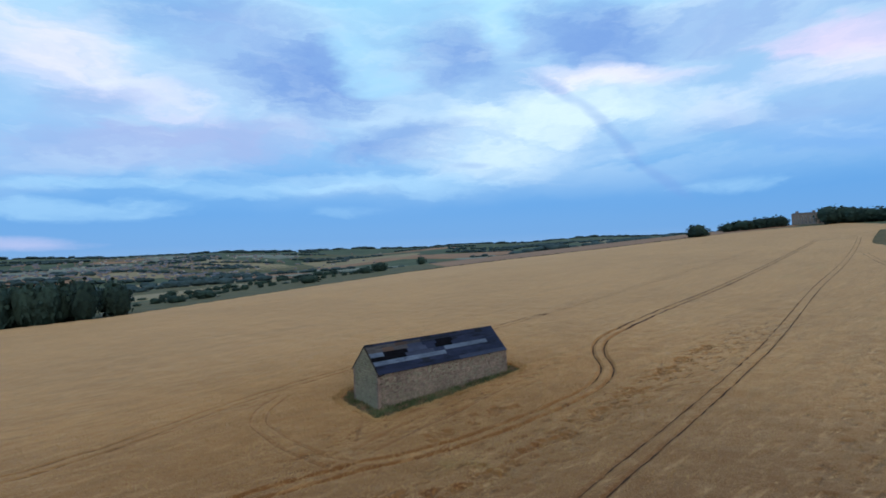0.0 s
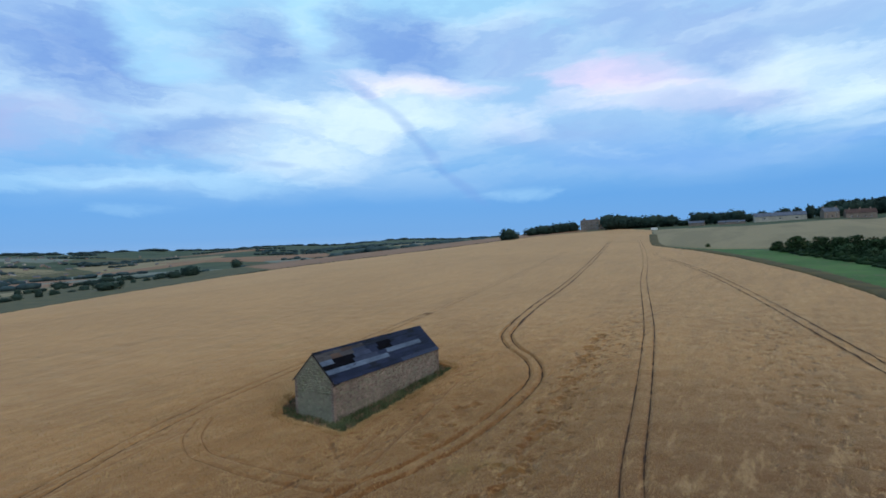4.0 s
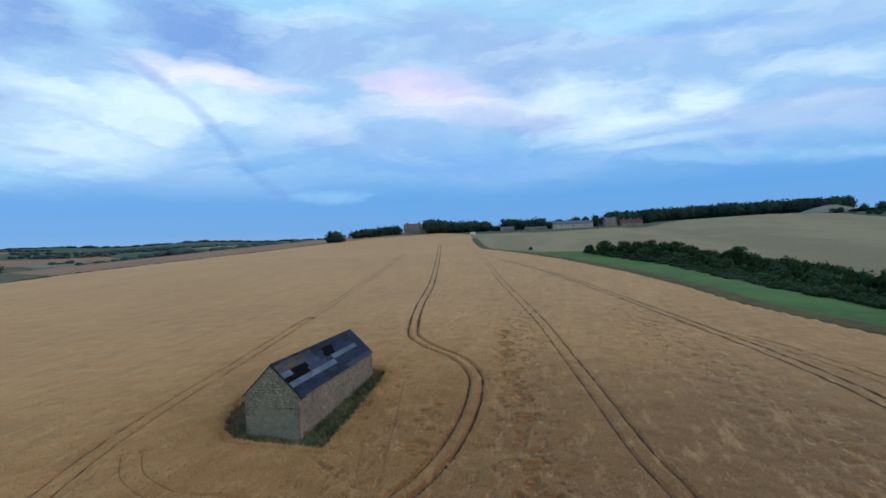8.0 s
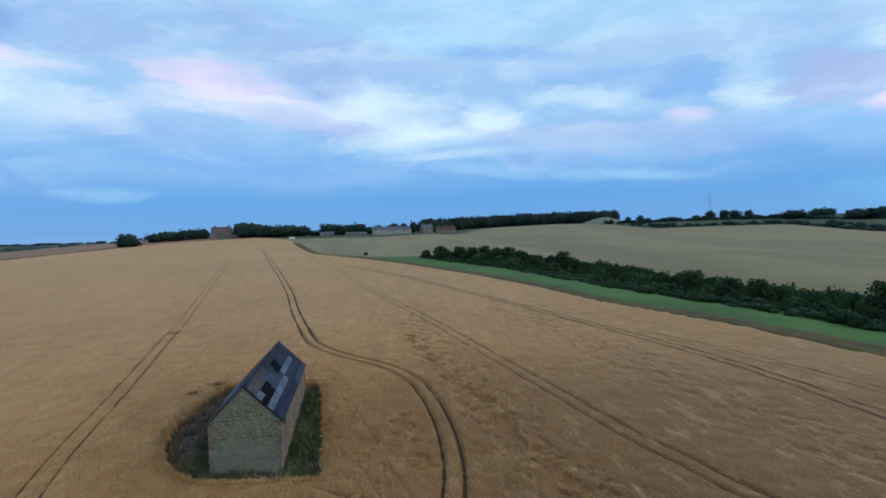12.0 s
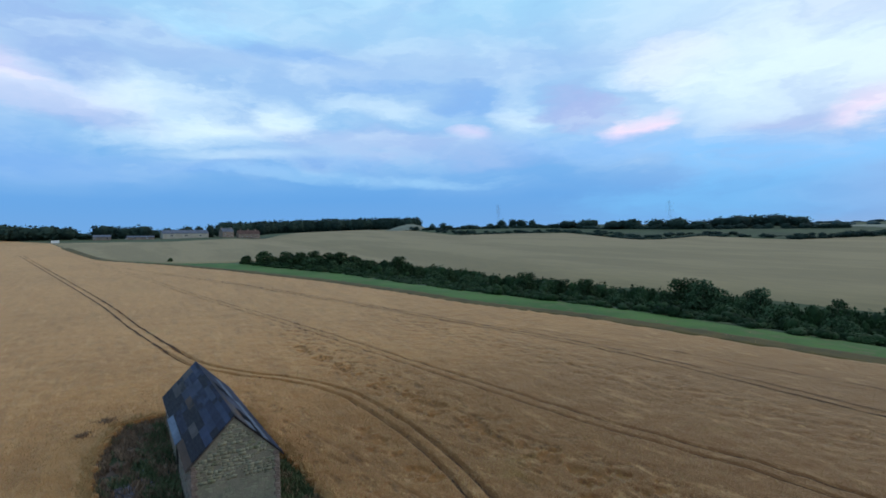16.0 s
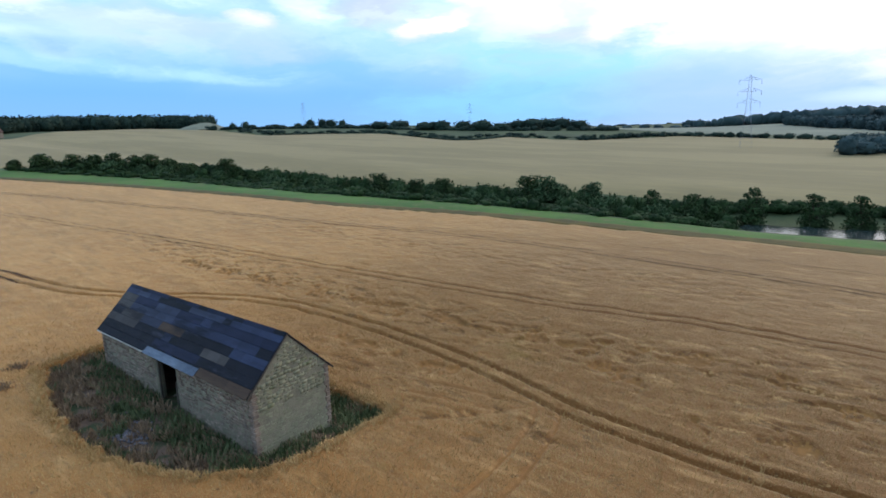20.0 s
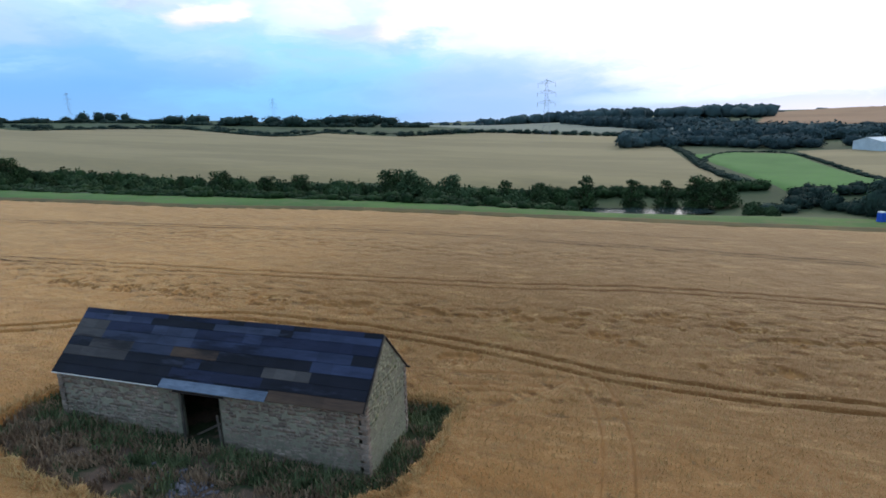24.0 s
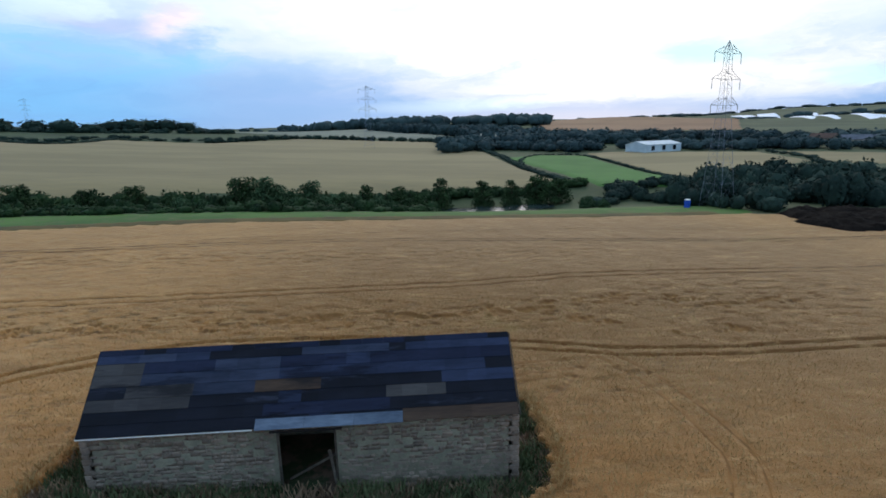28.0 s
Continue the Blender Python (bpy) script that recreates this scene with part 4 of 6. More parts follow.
def wall_stones(parent, area, count_as_parts, m, seed, face):
    """Rubble courses on a wall face. area(u, v) tells where the wall is; face maps (u, v, out) to the barn. The first stones are single parts."""
    rng = random.Random(seed)
    blocks = [stone_block(40 + n, m) for n in range(4)]
    vs, fs, n, made = [], [], 0, 0
    v = area["low"]
    while v < area["high"]:
        tall = rng.choice((0.12, 0.15, 0.18, 0.22, 0.28))
        u = area["start"]
        while u < area["end"]:
            wide = rng.uniform(0.14, 0.68)
            if area["end"] - u - wide < 0.3:
                wide = area["end"] - u
            mid_u, mid_v = u + wide / 2, v + tall / 2
            if area["test"](u + 0.03, mid_v) and area["test"](u + wide - 0.03, mid_v) and area["test"](mid_u, v + tall - 0.04):
                out = rng.uniform(-0.022, 0.004)
                if made < count_as_parts and area["near"](mid_u):
                    stone = new("stone", blocks[made % 4])
                    stone.parent = parent
                    mid_v, tall_s = mid_v + rng.uniform(-0.035, 0.035), tall * rng.uniform(0.80, 1.0)
                    stone.matrix_basis = face(mid_u, mid_v, out) @ pose(0, 0, 0, 0, rng.uniform(-5, 5), 0) @ Matrix.Diagonal((wide - 0.025, 0.10, tall_s, 1))
                    made += 1
                else:
                    b, f = box_arrays(-wide / 2 + 0.012, wide / 2 - 0.012, -0.05, 0.05, -tall / 2 + 0.008, tall / 2 - 0.008)
                    b += np.array([[rng.uniform(-0.016, 0.016), rng.uniform(-0.006, 0.006), rng.uniform(-0.016, 0.016)] for _ in b])
                    p = face(mid_u, mid_v + rng.uniform(-0.035, 0.035), out)
                    vs.append(np.array([p @ Vector(q) for q in b]))
                    fs.append(f + n)
                    n += 8
            u += wide
        v += tall
    if vs:
        part("stonework", mesh_of("stonework", np.concatenate(vs), np.concatenate(fs), m), None, parent)["kind"] = "stuff"


def roof_sheet(barn, side, row, y0, y1, tone, extra=0.0, drop=0.0):
    """One slate or sheet of the roof; rows run from 0 at the ridge to 6 at the eaves, each lapping over the next."""
    rng = random.Random(int(row * 1000 + y0 * 37 + side))
    length = EAVE_X * math.sqrt(2)
    a, b = row * length / 7 - 0.04, (row + 1) * length / 7 + 0.07 + drop
    bm = soft_box(-(b - a) / 2, (b - a) / 2, y0 - 0.004, y1 + 0.004, -0.018, 0.018, 0.003)
    ob = part("roof_sheet", bm, SLATES[tone], barn)
    s = (a + b) / 2
    d = s / math.sqrt(2)
    lift = 0.05 + extra + rng.uniform(0, 0.006)
    ob.matrix_basis = pose(side * (d + lift * 0.707), 0, RIDGE - d + lift * 0.707, 0, side * 45 - side * 2.2 + rng.uniform(-0.15, 0.15), 0)
    return ob


def barn():
    base = tagged(new("stone_barn"), "long derelict stone field barn with patched slate roof", "barn")
    west = part("west_wall", boxes_mesh("west_wall", [(-3.11, -2.56, -0.2, 10.05, -1.5, 4.72), (-3.11, -2.56, 13.35, 23.75, -1.5, 4.72), (-3.11, -2.56, 10.05, 13.35, 4.05, 4.72)]), MORTAR, base)
    east = part("east_wall", boxes_mesh("east_wall", [(2.70, 3.25, -0.2, 23.75, -1.5, 4.72)]), MORTAR, base)

    def gable(name, y0, y1):
        bm = bmesh.new()
        ring = [(-3.11, -1.5), (3.25, -1.5), (3.25, 4.62), (0.0, 7.86), (-3.11, 4.74)]
        front = [bm.verts.new((x, y0, z)) for x, z in ring]
        rear = [bm.verts.new((x, y1, z)) for x, z in ring]
        bm.faces.new(front)
        bm.faces.new(rear[::-1])
        for n in range(5):
            bm.faces.new((front[n], rear[n], rear[(n + 1) % 5], front[(n + 1) % 5]))
        bmesh.ops.recalc_face_normals(bm, faces=bm.faces)
        return part(name, bm, MORTAR, base)

    south, north = gable("south_gable", -0.22, 0.33), gable("north_gable", 23.2, 23.77)

    def gable_area(u, v):
        return -3.0 < u < 3.15 and v < min(4.62 + (u + 3.2) * 1.02, 4.62 + (3.3 - u) * 1.0) - 0.02

    span = {"low": -0.9, "high": 7.8, "start": -2.92, "end": 3.06, "test": gable_area, "near": lambda u: True}
    wall_stones(south, span, 300, STONE, 2, lambda u, v, out: pose(u, -0.184 - out, v))
    wall_stones(north, span, 0, STONE, 3, lambda u, v, out: pose(u, 23.734 + out, v))

    def west_area(u, v):
        return 0.05 < u < 23.6 and v < 4.66 and not (10.0 < u < 13.4 and v < 4.1)

    long = {"low": -0.6, "high": 4.7, "start": 0.1, "end": 23.46, "test": west_area, "near": lambda u: u < 10.2}
    wall_stones(west, long, 300, STONE_RED, 4, lambda u, v, out: pose(-3.074 - out, u, v, 0, 0, -90))
    plain = {"low": -1.2, "high": 4.7, "start": 0.1, "end": 23.46, "test": lambda u, v: 0.05 < u < 23.6 and v < 4.66, "near": lambda u: u < 9.0}
    wall_stones(east, plain, 300, STONE_RED, 5, lambda u, v, out: pose(3.214 + out, u, v, 0, 0, 90))

    # long and short quoins
    rng = random.Random(31)
    quoin = [stone_block(60 + n, STONE_RED) for n in range(3)]
    for cx, cy in ((-3.02, -0.12), (3.16, -0.12), (-3.02, 23.66), (3.16, 23.66)):
        z, n = -0.9, 0
        while z < 4.55:
            tall = rng.uniform(0.26, 0.36)
            a, b = (0.52, 0.42) if n % 2 else (0.42, 0.55)
            block = new("quoin", quoin[n % 3])
            block.parent = south if cy < 5 else north
            sx, sy = (1 if cx < 0 else -1), (1 if cy < 5 else -1)
            block.matrix_basis = pose(cx + sx * (a / 2 - 0.16), cy + sy * (b / 2 - 0.16), z + tall / 2) @ Matrix.Diagonal((a, b, tall + 0.03, 1))
            z, n = z + tall, n + 1

    # the roof: boards on rafters, then the slates row by row
    for side in (-1, 1):
        length = EAVE_X * math.sqrt(2) + 0.02
        deck = part("roof_deck", soft_box(0, length, -0.22, 23.78, -0.06, 0.0, 0), DARK_TIMBER, base)
        deck.matrix_basis = pose(0, 0, RIDGE, 0, 45 if side > 0 else 135, 0) if side > 0 else pose(0, 0, RIDGE - 0.0, 0, 0, 0) @ Matrix.Scale(-1, 4, (1, 0, 0)) @ pose(0, 0, 0, 0, 45, 0)
    west_rows = {
        0: [(0, "blue", 4.7), (4.7, "black", 7.0), (7.0, "slate", 12.1), (12.1, "black", 17.4), (17.4, "blue", 19.3), (19.3, "slate", 21.4), (21.4, "blue", 23.7)],
        1: [(0, "navy", 5.3), (5.3, "navy", 13.3), (13.3, "slate", 17), (17, "navy", 21), (21, "tan", 23.7)],
        2: [(0, "black", 1.4), (1.4, "blue", 5.2), (5.2, "blue", 13.3), (13.3, "slate", 21), (21, "tan", 23.7)],
        3: [(0, "blue", 4), (4, "black", 10.9), (10.9, "brown", 14.6), (14.6, "slate", 18), (18, "tan", 21.7), (21.7, "black", 23.7)],
        4: [(0, "black", 3.8), (3.8, "tan", 7.2), (7.2, "black", 18.1), (18.1, "tan", 23.7)],
        5: [(0, "black", 7), (7, "navy", 14), (14, "black", 23.7)],
        6: [(0, "brown", 6.3), (6.3, "black", 14.3), (14.3, "black", 23.7)],
    }
    # "gap" runs are holes, their darkness painted as near-black sheets
    east_rows = {
        0: [(0, "tan", 4.5), (4.5, "brown", 6.6), (6.6, "tan", 9.0), (9.0, "black", 14.5), (14.5, "navy", 23.7)],
        1: [(0, "tan", 2.2), (2.2, "brown", 4.0), (4.0, "tan", 6.4), (6.4, "slate", 9.0), (9.0, "navy", 11.5), (11.5, "gap", 14.6), (14.6, "navy", 23.7)],
        2: [(0, "light", 2.0), (2.0, "gap", 6.0), (6.0, "slate", 9.4), (9.4, "navy", 11), (11, "gap", 14.2), (14.2, "navy", 23.7)],
        3: [(0, "gap", 5.4), (5.4, "slate", 10.4), (10.4, "navy", 12.4), (12.4, "light", 20.9), (20.9, "navy", 23.7)],
        4: [(0, "light", 12.2), (12.2, "navy", 23.7)],
        5: [(0, "navy", 23.7)],
        6: [(0, "navy", 14.0), (14.0, "slate", 23.7)],
    }
    rng = random.Random(9)
    for side, rows in ((-1, west_rows), (1, east_rows)):
        for row, runs in rows.items():
            for start, tone, end in runs:
                pieces = max(1, round((end - start) / (2.4 if tone in ("light", "brown") else 1.25)))
                cuts = [start + (end - start) * (n + (rng.uniform(-0.2, 0.2) if 0 < n < pieces else 0)) / pieces for n in range(pieces + 1)]
                for y0, y1 in zip(cuts, cuts[1:]):
                    other = tone
                    if tone in ("navy", "black") and rng.random() < 0.05:
                        other = rng.choice(("navy", "black", "blue"))
                    roof_sheet(base, side, row, y0 - 0.18 if y0 == 0 else y0, y1, other, 0.02 if tone == "light" else 0.0)
    # pale metal sheets laid over the eaves above the doorway
    for y0, y1 in ((6.3, 9.0), (9.0, 11.7), (11.7, 14.35)):
        sheet = part("metal_sheet", soft_box(-0.33, 0.33, y0, y1 - 0.01, -0.012, 0.012, 0.004), SLATES["light"], base, "pale galvanised sheet over the doorway")
        sheet.matrix_basis = pose(-3.40, 0, RIDGE - 3.24, 0, -38 + (y0 - 9) * 0.4, 0)
    for n in range(19):
        y0 = -0.2 + n * 1.26
        cap = part("ridge_tile", ridge_piece(1.24), SLATES["navy" if n % 4 else "black"], base)
        cap.matrix_basis = pose(0, y0, RIDGE + 0.09, 0, rng.uniform(-2, 2), rng.uniform(-0.6, 0.6))
    for side in (-1, 1):
        board = part("bargeboard", soft_box(0.0, 4.95, -0.03, 0.03, -0.05, 0.05, 0.01), TIMBER if side < 0 else DARK_TIMBER, base)
        board.matrix_basis = pose(0, -0.28, RIDGE - 0.02, 0, 45, 0) if side > 0 else pose(0, -0.28, RIDGE - 0.02, 0, 0, 180) @ pose(0, 0, 0, 0, 45, 0)
    part("fascia", soft_box(-3.52, -3.47, 14.5, 23.75, 4.44, 4.55, 0.01), WHITE_PAINT, base, "flaking pale eaves board")
    gutter = part("gutter", soft_box(-0.06, 0.06, -0.5, 0.6, -0.05, 0.05, 0.02), DARK_TIMBER, base, "broken end of a gutter")
    gutter.matrix_basis = pose(3.56, 0.0, 4.42, 6, 0, 0)
    # the doorway: lintel, jamb posts, earth floor, roof timbers seen inside, two loose boards
    part("lintel", soft_box(-3.16, -2.5, 9.7, 13.7, 4.0, 4.16, 0.02), DARK_TIMBER, base)
    for y in (10.12, 13.28):
        part("door_post", soft_box(-3.05, -2.9, y - 0.07, y + 0.07, -0.2, 4.0, 0.015), TIMBER, base)
    part("barn_floor", soft_box(-2.6, 2.75, 0.3, 23.2, -0.9, 0.42, 0), YARD, base)
    for y in (3, 6, 9, 12, 15, 18, 21):
        part("tie_beam", soft_box(-2.7, 2.8, y - 0.1, y + 0.1, 4.35, 4.58, 0.02), DARK_TIMBER, base)
    loose = part("loose_board", soft_box(-0.02, 0.02, -0.09, 0.09, 0, 2.3, 0.005), TIMBER, base, "pale board leaning in the doorway")
    loose.matrix_basis = pose(-3.2, 10.15, 0.45, -9, 6, 0)
    rail = part("loose_rail", soft_box(-0.05, 0.05, -0.07, 0.07, 0, 3.1, 0.01), TIMBER, base, "fallen rail slanting inside the doorway")
    rail.matrix_basis = pose(-2.2, 13.0, 0.5, 62, 0, 0)
    return base


def ridge_piece(length):
    bm = bmesh.new()
    prof = [(-0.24, -0.22), (0.0, 0.03), (0.24, -0.22), (0.22, -0.25), (0.0, -0.01), (-0.22, -0.25)]
    ends = [[bm.verts.new((x, y, z)) for x, z in prof] for y in (0.0, length)]
    for n in range(6):
        bm.faces.new((ends[0][n], ends[0][(n + 1) % 6], ends[1][(n + 1) % 6], ends[1][n]))
    bm.faces.new(ends[0][:3] + ends[0][3:])
    bm.faces.new(ends[1][::-1])
    bmesh.ops.recalc_face_normals(bm, faces=bm.faces)
    return bm


barn()


# ---- margins, fields and water ----
field_patch("grass_margin", [(94, -79), (92.5, -60), (90, -4), (84, 43), (73.5, 78), (68.5, 112), (58, 158), (44.5, 200), (36.5, 225), (13.5, 276), (-16, 331), (20, 287), (60, 262), (104, 188), (117, 110), (126, 45), (112, 0), (108, -14), (114, -40), (124, -62), (108, -82)], GRASS, "strip of green grass between the wheat and the stream", "grass margin", 0.12, 2.2)
edge = smooth_line(WHEAT_EDGE[3:14], 4.0)
bank_line = [(q[0] + 0.3, q[1] + 0.1) for q in edge] + [(q[0] + 7.0, q[1] + 1.6) for q in edge[::-1]]
field_patch("dry_bank", bank_line, DITCH, "narrow bank of dead brown grass edging the wheat", "bank", 0.34, 1.2)
field_patch("barley_field", [(184, -56), (176, -34), (168, 0), (166, 60), (152, 115), (132, 190), (80, 268), (20, 287), (-14, 334), (-42, 480), (-60, 575), (35, 560), (118, 592), (205, 690), (300, 690), (320, 560), (300, 440), (350, 412), (385, 362), (340, 240), (398, 224), (385, 150), (470, 98), (452, -20), (331, -48), (223, -50)], BARLEY, "wide pale field of unripe barley beyond the stream", "field", 0.3, 5.0)
field_patch("green_pasture", [(171, -68), (219, -62), (293, -54), (304, -76), (290, -101), (203, -99), (176, -104), (162, -97), (166, -78)], BRIGHT_GRASS, "bright green mown pasture", "field", 0.3, 3.0)
field_patch("pale_field", [(178, -108), (210, -104), (309, -108), (312, -135), (300, -166), (284, -205), (229, -196), (204, -155)], BARLEY, "pale cut field behind the green pasture", "field", 0.3, 4.0)
field_patch("scrub_bank", [(322, 560), (303, 440), (352, 412), (387, 362), (342, 240), (400, 224), (388, 152), (472, 100), (520, 112), (600, 230), (570, 340), (570, 460), (450, 600)], SCRUB, "rough dark scrubby bank above the barley", "scrub", 0.35, 6.0)
field_patch("valley_field", [(284, -221), (255, -262), (207, -216), (226, -202)], BARLEY, "pale field behind the copse", "field", 0.3, 4.0)
field_patch("ridge_field", [(530, 110), (640, 330), (760, 420), (900, 260), (900, 40), (640, -60), (500, -20)], FALLOW, "grey-green field on the far rise", "field", 0.6, 12.0)
field_patch("tan_field", [(706, -178), (562, -366), (945, -600), (1130, -460), (1134, -285)], STUBBLE, "distant reddish stubble field", "field", 0.8, 14.0)
field_patch("stubble_field", [(-216, 546), (-248, 474), (-278, 413), (-313, 353), (-334, 292), (-420, 345), (-545, 428), (-750, 480), (-900, 700), (-640, 900), (-300, 800), (-150, 640)], STUBBLE, "brown ripe field beyond the hedge", "field", 0.5, 9.0)
field_patch("valley_pasture", [(-206, -4), (-233, 47), (-283, 132), (-323, 227), (-334, 290), (-420, 345), (-545, 428), (-640, 440), (-640, 260), (-420, 60), (-300, -10)], BANK, "sloping rough pasture below the wheat", "field", 0.4, 7.0)
field_patch("valley_meadow", [(-640, 250), (-660, 500), (-1050, 640), (-1150, 300), (-800, 60), (-430, 40)], BARLEY, "pale meadow in the valley", "field", 0.6, 12.0)


def pond():
    """A still pond in the bottom of the stream's cut."""
    line = smooth_line([(135, -8), (143, -4), (149, -9), (147, -14), (150, -20), (148, -26), (152, -33), (151, -41), (144, -43), (137, -34), (134, -18), (135, -8)], 3.0)[:-1]
    bm = bmesh.new()
    bm.faces.new([bm.verts.new((x, y, -4.7)) for x, y in line])
    bmesh.ops.recalc_face_normals(bm, faces=bm.faces)
    me = bpy.data.meshes.new("pond")
    bm.to_mesh(me)
    bm.free()
    me.materials.append(WATER)
    tagged(new("pond", me), "still pond mirroring the bright sky behind the trees", "pond", kind="structure")


pond()


def soil_heap():
    rng = np.random.RandomState(4)
    gx, gy = np.arange(62, 98, 0.8), np.arange(-112, -74, 0.8)
    x, y = np.meshgrid(gx, gy, indexing="ij")
    poly = [(92, -80), (86, -79), (78, -76), (71, -77), (66, -79.5), (64, -88), (66, -104), (80, -110), (94, -104), (96, -90)]
    signed = line_distance(x, y, poly, True) * np.where(inside(x, y, poly), 1, -1)
    rise = -0.6 + 2.2 * step(-1.5, 4.0, signed) + 0.55 * fbm(x, y, 17, 6.0, 4) + rng.uniform(-0.1, 0.1, x.shape)
    n = len(gy)
    i, j = np.meshgrid(np.arange(len(gx) - 1), np.arange(n - 1), indexing="ij")
    quads = np.stack([i * n + j, (i + 1) * n + j, (i + 1) * n + j + 1, i * n + j + 1], -1).reshape(-1, 4)
    quads = quads[(signed.ravel()[quads] > -3).any(1)]
    used, back = np.unique(quads, return_inverse=True)
    verts = np.stack([x, y, ground_z(x, y) + rise], -1).reshape(-1, 3)
    tagged(new("soil_heap", mesh_of("soil_heap", verts[used], back.reshape(quads.shape), SOIL)), "low heap of dark tipped soil at the wheat's edge", "soil heap")


soil_heap()


# ---- trees ----
def leaf_cloud(centres, radii, count, size, seed, loose=1.0):
    """Leaf clumps as small bent quads over lumpy balls: arrays of verts and faces."""
    rng = np.random.RandomState(seed)
    pick = rng.choice(len(centres), count, p=np.array(radii) ** 2 / np.sum(np.array(radii) ** 2))
    way = rng.normal(size=(count, 3))
    way /= np.linalg.norm(way, axis=1)[:, None]
    r = np.array(radii)[pick] * rng.uniform(0.55, 1.08, count)
    p = np.array(centres)[pick] + way * r[:, None] * np.array([1.0, 1.0, 0.85])
    a = np.cross(way + rng.normal(0, 0.7 * loose, (count, 3)), rng.normal(size=(count, 3)))
    a /= np.linalg.norm(a, axis=1)[:, None]
    b = np.cross(a, way + rng.normal(0, 0.6 * loose, (count, 3)))
    b /= np.linalg.norm(b, axis=1)[:, None]
    s = size * rng.uniform(0.6, 1.4, (count, 1)) / 2
    verts = np.stack([p - a * s, p - b * s * 0.7, p + a * s, p + b * s * 0.7], 1).reshape(-1, 3)
    return verts, np.arange(4 * count).reshape(-1, 4)


def limb(bm, a, b, ra, rb, sides=6):
    a, b = Vector(a), Vector(b)
    axis = (b - a).normalized()
    u = axis.orthogonal().normalized()
    w = axis.cross(u)
    rings = []
    for p, r in ((a, ra), (b, rb)):
        rings.append([bm.verts.new(p + (u * math.cos(t) + w * math.sin(t)) * r) for t in [2 * math.pi * n / sides for n in range(sides)]])
    for n in range(sides):
        bm.faces.new((rings[0][n], rings[0][(n + 1) % sides], rings[1][(n + 1) % sides], rings[1][n]))


def tree(kind, tall, wide, seed, leaf, m, label, category="tree", bare=0.05, count=2600):
    """A tree with a tapered, forked trunk and a crown of leaf clumps; stands at the origin."""
    rng = random.Random(seed)
    top = tagged(new(kind), label, category)
    bm = bmesh.new()
    fork = tall * rng.uniform(0.25, 0.35)
    limb(bm, (0, 0, -0.5), (rng.uniform(-0.1, 0.1), 0, fork), tall * 0.035, tall * 0.026)
    centres, radii = [], []
    count_of = rng.randint(15, 18)
    for n in range(count_of):
        t, up = n * 2.4 + rng.uniform(-0.5, 0.5), bare + 0.08 + (0.84 - bare) * (n + rng.uniform(-0.4, 0.4)) / count_of
        out = wide * 0.34 * math.sin(math.pi * min(0.95, 0.30 + 0.62 * up)) * rng.uniform(0.6, 1.15)
        tip = (math.cos(t) * out, math.sin(t) * out, tall * up)
        if up > 0.35:
            limb(bm, (0, 0, fork * rng.uniform(0.7, 1.0)), tip, tall * 0.016, tall * 0.006, 5)
        centres.append(tip)
        radii.append(wide * rng.uniform(0.17, 0.27) * (1.1 - 0.45 * up))
    for n in range(4):
        t = rng.uniform(0, 6.28)
        centres.append((math.cos(t) * wide * 0.26, math.sin(t) * wide * 0.26, tall * rng.uniform(0.14, 0.32)))
        radii.append(wide * rng.uniform(0.18, 0.26))
    centres.append((0, 0, tall * 0.86)), radii.append(wide * 0.17)
    centres.append((0, 0, tall * 0.55)), radii.append(wide * 0.30)
    part("trunk", bm, BARK, top)
    v, f = leaf_cloud(centres, radii, count, leaf, seed)
    part("crown", mesh_of("crown", v, f, m), None, top)
    return top


def at_ground(x, y, turn=0.0, size=1.0, sink=0.0):
    return pose(x, y, float(ground_z(x, y)) - sink, 0, 0, turn) @ Matrix.Scale(size, 4)


PLANTED = set()


def plant(proto, x, y, turn, size, sink=0.1, broad=1.0):
    """The first of a kind is moved to its place, the others are copies."""
    m = at_ground(x, y, turn, 1.0, sink)
    if proto.name in PLANTED:
        ob = copy_thing(proto, m)
    else:
        ob = proto
        PLANTED.add(proto.name)
        ob.matrix_basis = m
    ob.scale = (size * broad, size * broad, size)
    return ob


PROTOS = [
    tree("tree", 9.0, 7.6, 11, 0.5, LEAF, "dark leafy hedgerow tree by the stream", count=3200),
    tree("tree", 9.0, 7.8, 12, 0.5, LEAF_PALE, "grey-green willow by the stream", count=3200),
    tree("tree", 9.0, 5.6, 13, 0.45, LEAF, "slim dark alder by the stream", count=2400),
    tree("bush", 5.0, 6.0, 14, 0.45, LEAF, "round dark bush in the hedgerow", "bush", 0.02),
    tree("bush", 4.0, 5.5, 15, 0.42, LEAF_PALE, "low grey-green sallow bush", "bush", 0.02),
]
for p in PROTOS:
    p["group"] = "trees along the stream"


